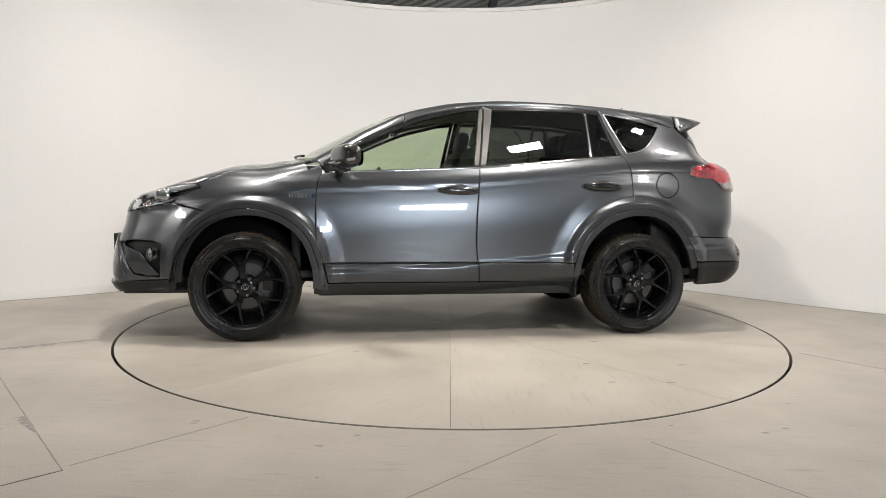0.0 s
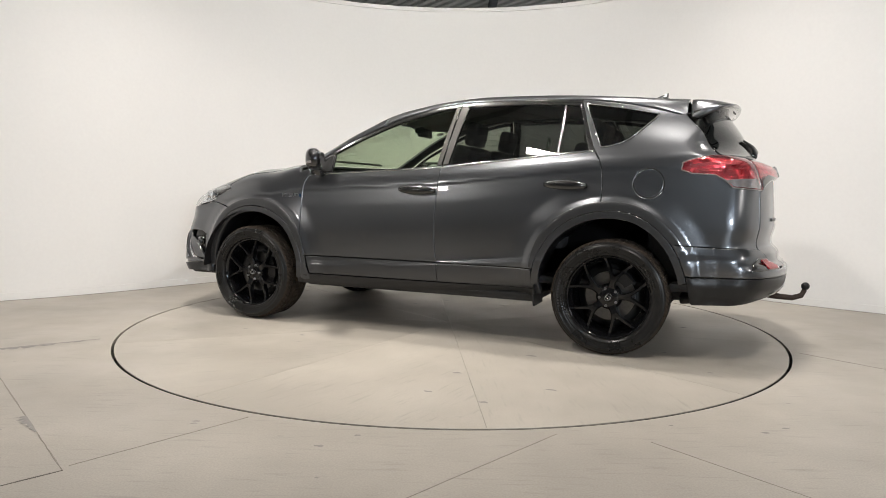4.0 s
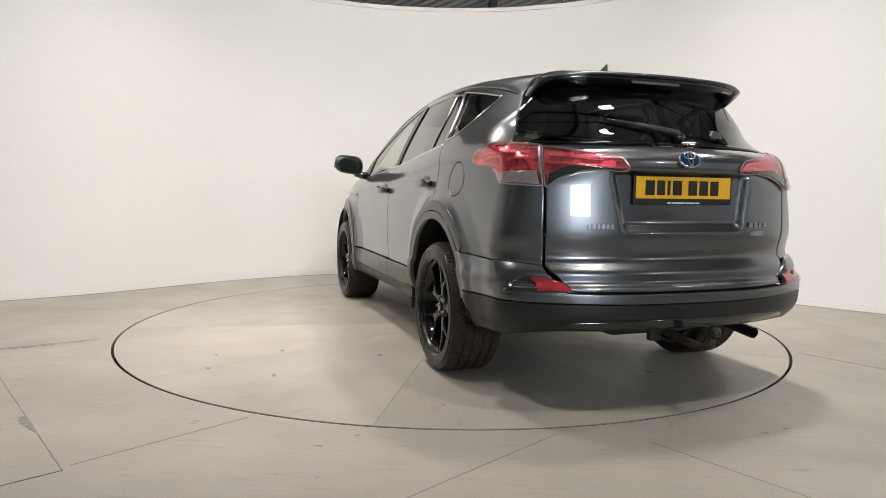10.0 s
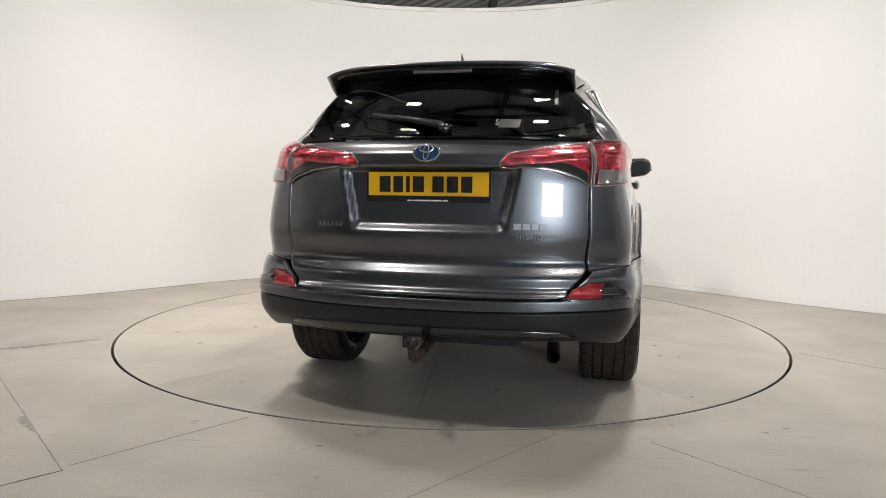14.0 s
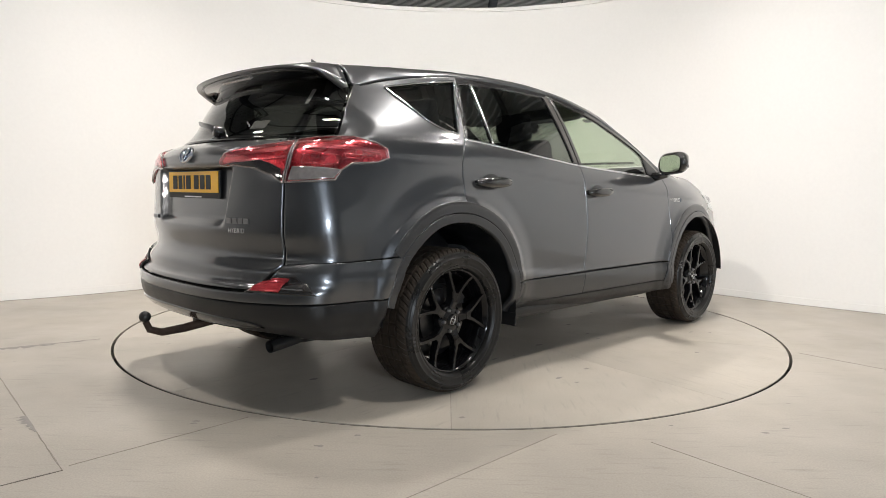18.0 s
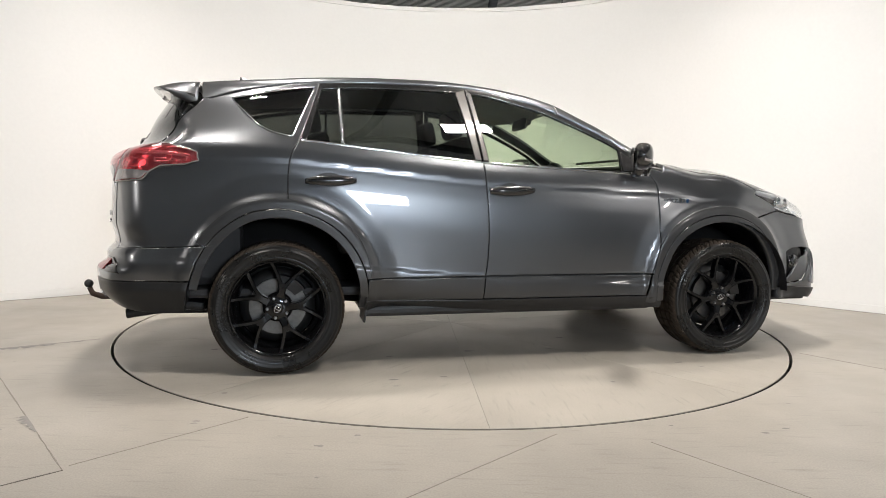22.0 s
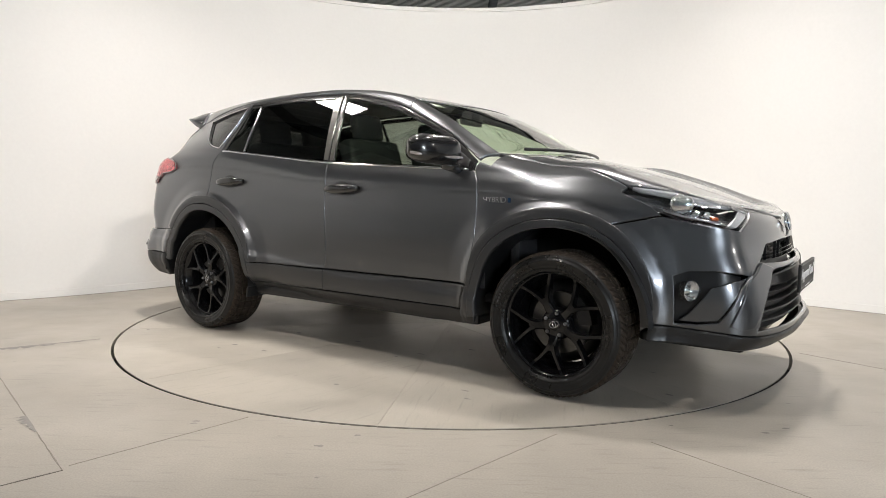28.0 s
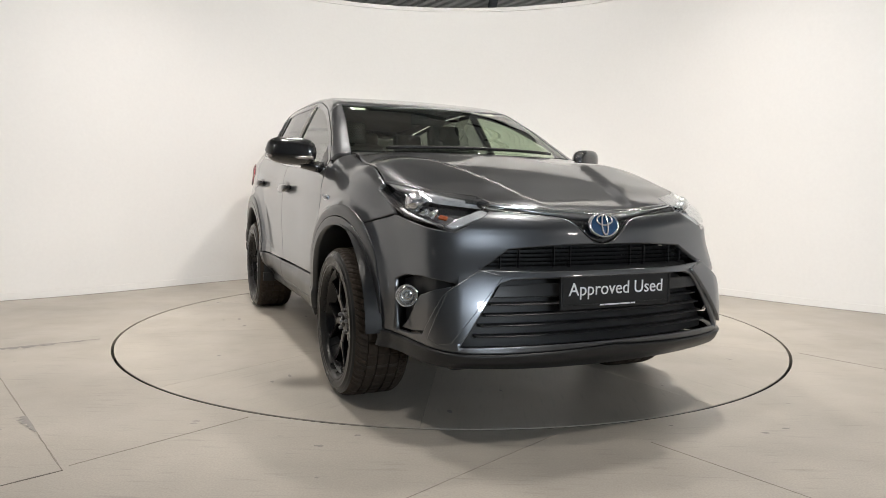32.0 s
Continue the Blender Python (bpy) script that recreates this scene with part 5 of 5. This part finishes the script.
# door handles
def handle(x, z, s):
    y = float(half_width(np.array([x]), np.array([z]))[0])
    bm = bmesh.new()
    n = 28
    rows = []
    for k, d in ((1.0, .001), (.9, .0025), (.0, .0018)):
        rows.append([bm.verts.new((x - .010 + .076 * k * math.cos(t), s * (y + d), z + .044 * k * math.sin(t))) for t in np.linspace(0, 6.2832, n, endpoint=False)])
    for u, v in zip(rows, rows[1:]):
        for i in range(n):
            bm.faces.new((u[i], u[(i + 1) % n], v[(i + 1) % n], v[i]))
    bmesh.ops.remove_doubles(bm, verts=bm.verts[:], dist=.0005)
    bmesh.ops.recalc_face_normals(bm, faces=bm.faces)
    # body-coloured cup in truth; the darker cladding colour imitates shade in its hollow
    cup = part("handle_cup", bm, CLADDING, car, "door handle cup, its recess shade put into a darker colour", smooth=True)
    bm = bmesh.new()
    prev = None
    for t in np.linspace(-1, 1, 17):
        w = .5 * (1 - abs(t) ** 6)
        h = .028 * (1 - .5 * abs(t) ** 2.2)
        off = .012 + .026 * (1 - abs(t) ** 4)
        cx, cy = x + .134 * t, y + off
        row = [bm.verts.new((cx, s * (cy + .015 * math.sin(a)), z + .001 + h * math.cos(a) + .004 * t)) for a in np.linspace(0, 6.2832, 12, endpoint=False)]
        if prev:
            for i in range(12):
                bm.faces.new((prev[i], prev[(i + 1) % 12], row[(i + 1) % 12], row[i]))
        else:
            bm.faces.new(row)
        prev = row
    bm.faces.new(prev[::-1])
    bmesh.ops.recalc_face_normals(bm, faces=bm.faces)
    part("door_handle", bm, GLOSSBLACK, cup, "glossy dark door handle", smooth=True)


for s in (1, -1):
    handle(-.045, .985, s), handle(-1.053, 1.025, s)


# mirrors
def door_mirror(s):
    bm = bmesh.new()
    nu, nv = 20, 14
    rows = []
    for i in range(nu + 1):
        v = i / nu
        y = .845 + .260 * v
        full_ = (math.sin(math.pi * min(1, .18 + .82 * v) ** .9)) ** .42 if v < .999 else 0
        k = max(.02, min(1.0, (1 - (abs(v - .5) * 2) ** 4.0)) ** .5)
        rows.append([bm.verts.new((.752 - .115 * v + .064 * k * math.copysign(abs(math.cos(a)) ** .7, math.cos(a)) - .0 * v * v, s * y, 1.180 + .012 * v + .078 * k * math.copysign(abs(math.sin(a)) ** .8, math.sin(a)) * (1 - .15 * (math.sin(a) < 0) * v))) for a in np.linspace(0, 6.2832, nv * 2, endpoint=False)])
    for u, w in zip(rows, rows[1:]):
        for i in range(nv * 2):
            bm.faces.new((u[i], u[(i + 1) % (nv * 2)], w[(i + 1) % (nv * 2)], w[i]))
    bm.faces.new(rows[0]), bm.faces.new(rows[-1][::-1])
    bmesh.ops.recalc_face_normals(bm, faces=bm.faces)
    m = part("door_mirror", bm, GLOSSBLACK, car, "gloss black door mirror with a silver indicator strip", smooth=True)
    bm = bmesh.new()
    vs = [bm.verts.new((.650 - .44 * (y - .93), s * y, z)) for y, z in [(.982 + .090 * math.copysign(abs(math.cos(a)) ** .6, math.cos(a)), 1.184 + .055 * math.copysign(abs(math.sin(a)) ** .6, math.sin(a))) for a in np.linspace(0, 6.2832, 28, endpoint=False)]]
    f = bm.faces.new(vs)
    bm.normal_update()
    if f.normal.x > 0:
        f.normal_flip()
    part("mirror_glass", bm, CHROME, m, "mirror glass")
    bm = bmesh.new()
    tube(bm, [(.800 - .115 * v, s * (.875 + .205 * v), 1.148 + .012 * v) for v in np.linspace(0, .85, 6)] + [(.680, s * 1.085, 1.163), (.64, s * 1.100, 1.170)], .009, 8)
    part("indicator_strip", bm, CLEARLENS, m, "silver indicator strip", smooth=True)
    bm = bmesh.new()
    tube(bm, [(.74, s * .79, 1.095), (.735, s * .85, 1.105), (.715, s * .92, 1.120)], [.035, .030, .028], 10)
    part("mirror_foot", bm, GLOSSBLACK, m, smooth=True)


door_mirror(1), door_mirror(-1)


# wheels
def build_wheel():
    """A wheel about the origin, its face towards +y."""
    bm = bmesh.new()
    lathe(bm, [(.253, .032), (.252, .039), (.246, .037), (.239, .024), (.226, .0), (.207, -.06), (.202, -.15), (.214, -.19), (.232, -.20)], 72)
    bmesh.ops.recalc_face_normals(bm, faces=bm.faces)
    rim = part("wheel", bm, RIMBLACK, car, "gloss black alloy wheel with five split spokes", smooth=True)
    bm = bmesh.new()
    lathe(bm, [(.0, .018), (.03, .018), (.058, .014), (.074, .004), (.080, -.03)], 40)
    part("hub", bm, RIMBLACK, rim, smooth=True)
    spoke_mesh = None
    for k in range(5):
        if spoke_mesh is None:
            bm = bmesh.new()

            def limb(stations):
                prev = None
                for r, a, y, w, d in stations:
                    a = radians(a)
                    c, t = Vector((r * math.cos(a), y, r * math.sin(a))), Vector((-math.sin(a), 0, math.cos(a)))
                    row = [bm.verts.new(c + t * w * u + Vector((0, h, 0))) for u, h in ((-1.15, -d), (-1, -.005), (-.7, .001), (.7, .001), (1, -.005), (1.15, -d))]
                    if prev:
                        for i in range(6):
                            bm.faces.new((prev[i], row[i], row[(i + 1) % 6], prev[(i + 1) % 6]))
                    else:
                        bm.faces.new(row)
                    prev = row
                bm.faces.new(prev[::-1])
            limb([(.050, 0, .012, .026, .05), (.085, 0, .018, .020, .045), (.118, 0, .021, .019, .04), (.134, 0, .021, .015, .038)])
            for g in (-1, 1):
                limb([(.104, g * 4, .0212, .0120, .04), (.138, g * 8, .0215, .0112, .038), (.185, g * 14.5, .0205, .0102, .034), (.218, g * 18, .022, .0100, .032), (.246, g * 20.5, .028, .0110, .03)])
            bmesh.ops.recalc_face_normals(bm, faces=bm.faces)
            sp = part("spoke", bm, RIMBLACK, rim, "split spoke")
            spoke_mesh = sp.data
        else:
            sp = tagged(new("spoke", spoke_mesh), "split spoke")
            sp.parent = rim
        sp.rotation_euler = (0, -radians(90 + 72 * k), 0)
    # tyre wall and tread
    bm = bmesh.new()
    prof = [(.240, -.02), (.250, .036), (.254, .050), (.260, .060), (.263, .0605), (.266, .066), (.274, .0676), (.276, .0660), (.278, .0680), (.290, .070), (.305, .0690), (.307, .0710), (.312, .0708), (.314, .0668), (.325, .062), (.329, .0614), (.331, .0582), (.336, .053)]
    lathe(bm, prof, 96)
    lathe(bm, [(.336, -.199), (.325, -.208), (.285, -.215), (.250, -.205), (.232, -.18)], 96)
    bmesh.ops.recalc_face_normals(bm, faces=bm.faces)
    part("tyre", bm, RUBBER, rim, "worn black tyre", smooth=True)
    bm = bmesh.new()
    lines = [(.336, .053), (.343, .046), (.3485, .036), (.3515, .022), (.3515, .006), (.344, .0045), (.344, -.0015), (.3518, -.003), (.3518, -.040), (.344, -.0415), (.344, -.0485), (.352, -.050), (.352, -.096), (.344, -.0975), (.344, -.1045), (.3518, -.106), (.3518, -.143), (.344, -.1445), (.344, -.1505), (.3515, -.152), (.3515, -.168), (.3485, -.182), (.343, -.192), (.336, -.199)]
    n = 288
    rows = []
    for j, (r, y) in enumerate(lines):
        row = []
        shoulder = y > .0 or y < -.147
        for i in range(n):
            ph = (i + int(abs(y + .073) * 90)) % 4
            cut = .0055 if (ph == 0 and r > .342 and (shoulder or i % 8 < 4)) else 0
            a = 2 * math.pi * i / n
            row.append(bm.verts.new(((r - cut) * math.cos(a), y, (r - cut) * math.sin(a))))
        rows.append(row)
    for u, v in zip(rows, rows[1:]):
        for i in range(n):
            bm.faces.new((u[i], v[i], v[(i + 1) % n], u[(i + 1) % n]))
    bmesh.ops.recalc_face_normals(bm, faces=bm.faces)
    part("tread", bm, TREAD, rim, "dusty block tread")
    for i in range(10):
        a, half = radians(60 + (i - 4.5) * 3.4), radians(1.1)
        bm = bmesh.new()
        bm.faces.new([bm.verts.new((c * math.cos(u), y, c * math.sin(u))) for c, u, y in ((.294, a - half, .0712), (.294, a + half, .0712), (.305, a + half, .0706), (.305, a - half, .0706))])
        bmesh.ops.recalc_face_normals(bm, faces=bm.faces)
        part("sidewall_mark", bm, TRIM, rim, "small raised bar on the tyre wall")
    bm = bmesh.new()
    lathe(bm, [(.0, .026), (.022, .0255), (.029, .022), (.031, .012)], 28)
    cap = part("hub_cap", bm, RIMBLACK, rim, "round hub cap with a chrome ring", smooth=True)
    bm = bmesh.new()
    for ra, rb in ((.024, .0155), (.008, .014)):
        pts = [(ra * math.cos(t), .0262, rb * math.sin(t)) for t in np.linspace(0, 6.2832, 25)]
        tube(bm, pts, .0018, 5, cap=False)
    part("cap_emblem", bm, CHROME, rim, smooth=True)
    for k in range(5):
        a = radians(90 + 36 + 72 * k)
        bm = bmesh.new()
        lathe(bm, [(.0, .028), (.006, .0275), (.0085, .024), (.010, .006)], 6)
        bmesh.ops.translate(bm, verts=bm.verts[:], vec=(.054 * math.cos(a), 0, .054 * math.sin(a)))
        part("lug_nut", bm, STEEL, rim, "steel wheel nut")
    bm = bmesh.new()
    lathe(bm, [(.06, -.048), (.150, -.048), (.150, -.068), (.06, -.068)], 48, closed=True)
    bmesh.ops.recalc_face_normals(bm, faces=bm.faces)
    part("brake_disc", bm, DISC, rim, "bright steel brake disc")
    bm = bmesh.new()
    lathe(bm, [(.05, -.085), (.150, -.085), (.200, -.10), (.2005, -.104), (.150, -.09), (.05, -.09)], 40)
    bmesh.ops.recalc_face_normals(bm, faces=bm.faces)
    part("dust_shield", bm, BLACKINK, rim, "black dust shield behind the disc", smooth=True)
    bm = bmesh.new()
    prev = None
    for a in np.linspace(radians(150), radians(205), 9):
        row = [bm.verts.new((r * math.cos(a), y, r * math.sin(a))) for r, y in ((.105, -.028), (.168, -.028), (.172, -.085), (.105, -.085))]
        if prev:
            for i in range(4):
                bm.faces.new((prev[i], row[i], row[(i + 1) % 4], prev[(i + 1) % 4]))
        else:
            bm.faces.new(row)
        prev = row
    bm.faces.new(prev[::-1])
    bmesh.ops.recalc_face_normals(bm, faces=bm.faces)
    part("brake_caliper", bm, SUBDECK, rim, "dark brake caliper")
    return rim


WY = .838
wheel = build_wheel()
wheel.matrix_basis = pose(1.33, WY, .3515, 0, 12, 0)
copy_thing(wheel, pose(-1.33, WY, .3515, 0, 58, 0))
copy_thing(wheel, pose(1.33, -WY, .3515, 0, 27, 180))
copy_thing(wheel, pose(-1.33, -WY, .3515, 0, 58.7, 180))

# wells, floor, underside
for cx, r, a0, a1 in ((1.33, .458, 2, 184), (-1.33, .462, -6, 178)):
    for s in (1, -1):
        bm = bmesh.new()
        prev = None
        for a in np.linspace(radians(a0), radians(a1), 30):
            row = [bm.verts.new((cx + r * math.cos(a), s * y, .365 + r * math.sin(a))) for y in (.50, .70, .885)]
            if prev:
                for i in range(2):
                    bm.faces.new((prev[i], row[i], row[i + 1], prev[i + 1]))
            prev = row
        c = bm.verts.new((cx, s * .50, .365))
        ring_ = [v for v in bm.verts if abs(abs(v.co.y) - .50) < 1e-4 and v is not c]
        ring_.sort(key=lambda v: math.atan2(v.co.z - .365 + .2, v.co.x - cx))
        for u, v in zip(ring_, ring_[1:]):
            bm.faces.new((u, v, c))
        part("wheel_well", bm, PLASTIC, car, "black wheel arch liner", smooth=True)
bm = bmesh.new()
box(bm, (1.75, 1.62, .06), (0, 0, .31), bevel=.02)
box(bm, (.60, .96, .06), (1.30, 0, .30), bevel=.02)
box(bm, (.60, .96, .06), (-1.30, 0, .30), bevel=.02)
box(bm, (.42, 1.30, .05), (-1.93, 0, .36), (0, 8, 0), bevel=.02)
box(bm, (.46, 1.30, .05), (1.90, 0, .31), (0, 0, 0), bevel=.02)
part("underbody", bm, PLASTIC, car, "black underside of the body")
bm = bmesh.new()
for y in (-.33, .30):
    box(bm, (1.5, .22, .07), (0, y, .26), bevel=.03)
box(bm, (.5, .5, .10), (-1.62, -.12, .30), bevel=.04)
part("floor_tray", bm, TRIM, car, "dark tray and tank under the floor")
bm = bmesh.new()
tube(bm, [(-1.7, -.50, .30), (-1.98, -.52, .308), (-2.14, -.53, .288)], [.026, .027, .028], 14, cap=False)
bmesh.ops.recalc_face_normals(bm, faces=bm.faces)
part("exhaust_pipe", bm, PLASTIC, car, "short dark exhaust tail pipe", smooth=True)
bm = bmesh.new()
tube(bm, [(-1.95, 0, .345), (-2.12, 0, .335), (-2.28, 0, .312), (-2.39, 0, .306), (-2.445, 0, .326), (-2.462, 0, .365)], [.024, .023, .020, .018, .017, .015], 12)
tow = part("tow_bar", bm, RUST, car, "rusty swan-neck tow bar", smooth=True)
bm = bmesh.new()
bmesh.ops.create_uvsphere(bm, u_segments=20, v_segments=14, radius=.026, matrix=pose(-2.465, 0, .388))
part("tow_ball", bm, PLASTIC, tow, "black capped tow ball", smooth=True)
bm = bmesh.new()
box(bm, (.04, .055, .075), (-2.17, .09, .335), bevel=.008)
part("tow_socket", bm, PLASTIC, tow, "black trailer socket")
bm = bmesh.new()
box(bm, (.09, .30, .05), (-2.02, 0, .345), bevel=.01)
part("tow_bracket", bm, RUST, tow, "rusty tow bracket")
for s in (1, -1):
    for x in (-.872,):
        bm = bmesh.new()
        box(bm, (.012, .20, .07), (x, s * .79, .300), (0, 8, 0), bevel=.003)
        part("mud_flap", bm, PLASTIC, car, "short black mud flap")

# cabin
bm = bmesh.new()
box(bm, (2.9, 1.50, .05), (-.35, 0, .42), bevel=.02)
box(bm, (.06, 1.40, .62), (1.02, 0, .74), (0, 0, 0), bevel=.02)
box(bm, (.40, 1.30, .35), (-1.72, 0, .62), bevel=.05)
part("cabin_floor", bm, TRIM, car, "dark cabin floor and bulkhead")
for s in (1, -1):
    inner = along(bt, -1.9, .92, -.012, 30) + [(.92, .48), (-.85, .48), (-.85, .88), (-1.9, .88)]
    panel("door_lining", "side", inner, TRIM, car, side=s, out=-.075, deep=0, gap=0, step=.06, label="dark inner door lining")
panel("roof_lining", "top", full([(-1.65, 0), (-1.65, .5), (-1.0, .56), (.28, .52), (.40, 0)]), LINING, car, out=-.04, deep=0, gap=0, step=.08, label="pale cloth roof lining")
bm = bmesh.new()
prev = None
for y in np.linspace(-.74, .74, 25):
    e = 1 - .25 * (abs(y) / .74) ** 4
    hood_ = .045 * math.exp(-((y - (-.37)) / .17) ** 2)
    row = [bm.verts.new((x, y, z)) for x, z in ((1.02, 1.085 * 1 - .01 * (1 - e)), (.80, 1.075 + hood_ * .5), (.66, 1.065 + hood_), (.60, 1.02 + hood_ * .6), (.58, .93), (.66, .80), (.85, .70))]
    if prev:
        for k in range(6):
            bm.faces.new((prev[k], row[k], row[k + 1], prev[k + 1]))
    prev = row
bmesh.ops.recalc_face_normals(bm, faces=bm.faces)
part("dashboard", bm, TRIM, car, "dark moulded dashboard", smooth=True)
bm = bmesh.new()
pts = [(.0, .185 * math.cos(t), .185 * math.sin(t)) for t in np.linspace(0, 6.2832, 37)]
tube(bm, pts, .015, 8, cap=False)
box(bm, (.05, .13, .09), (.02, 0, 0), bevel=.02)
for a in (0, 180, 270):
    box(bm, (.02, .12 if a != 270 else .03, .03 if a != 270 else .12), (.01, .11 * math.cos(radians(a)), .11 * math.sin(radians(a))), bevel=.006)
bmesh.ops.transform(bm, matrix=pose(.47, -.37, .99, 0, -22, 0), verts=bm.verts[:])
part("steering_wheel", bm, TRIM, car, "dark steering wheel", smooth=True)
bm = bmesh.new()
box(bm, (.035, .24, .075), (.30, 0, 1.445), (0, 10, 0), bevel=.018)
box(bm, (.06, .06, .07), (.345, 0, 1.48), bevel=.012)
part("inside_mirror", bm, TRIM, car, "dark inside mirror at the screen top", smooth=True)


def seat(x, y, wide, parts_of, rests):
    bm = bmesh.new()
    box(bm, (.50, wide, .14), (x + .05, y, .70), (0, -6, 0), bevel=.05, segments=3)
    box(bm, (.13, wide, .62), (x - .235, y, 1.0), (0, -16, 0), bevel=.05, segments=3)
    ob = part("seat", bm, DARKCLOTH, parts_of, "charcoal cloth seat", smooth=True)
    for k in rests:
        bm = bmesh.new()
        box(bm, (.09, .25, .17), (x - .335, y + k, 1.385), (0, -12, 0), bevel=.04, segments=3)
        part("headrest", bm, DARKCLOTH, ob, smooth=True)
        bm = bmesh.new()
        for d in (-.05, .05):
            tube(bm, [(x - .315, y + k + d, 1.27), (x - .333, y + k + d, 1.34)], .006, 6)
        part("headrest_post", bm, STEEL, ob)
    return ob


seat(.05, .37, .50, car, (0,)), seat(.05, -.37, .50, car, (0,))
seat(-.80, 0, 1.28, car, (-.40, 0, .40))
for x, y in ((.38, -.50), (.36, .40)):
    bm = bmesh.new()
    box(bm, (.05, .09, .002), (x, y, float(top_height(np.array([x]), np.array([y]))[0]) - .010), (0, 22, 0))
    part("screen_sticker", bm, WHITEINK, screen, "small white sticker inside the screen")


# ---- movement ----
CX, CY = .0902, -.3584
DRIFT = curve([(0, .25), (1, .22), (3, 0), (6, -.06), (9, -.15), (12, -.15), (15, .02), (20, -.08), (25, -.02), (29, -.05), (31, .12), (32, .38)])


def motions():
    spin, ride = [], []
    for t in range(0, 33):
        a = pose(0, 0, 0, 0, 0, 189.58 - 7.981 * t + float(DRIFT(np.array([t]))[0]))
        spin.append((float(t), a))
        ride.append((float(t), a @ pose(CX, CY, 0)))
    walk(turntable, spin)
    walk(car, ride)


motions()
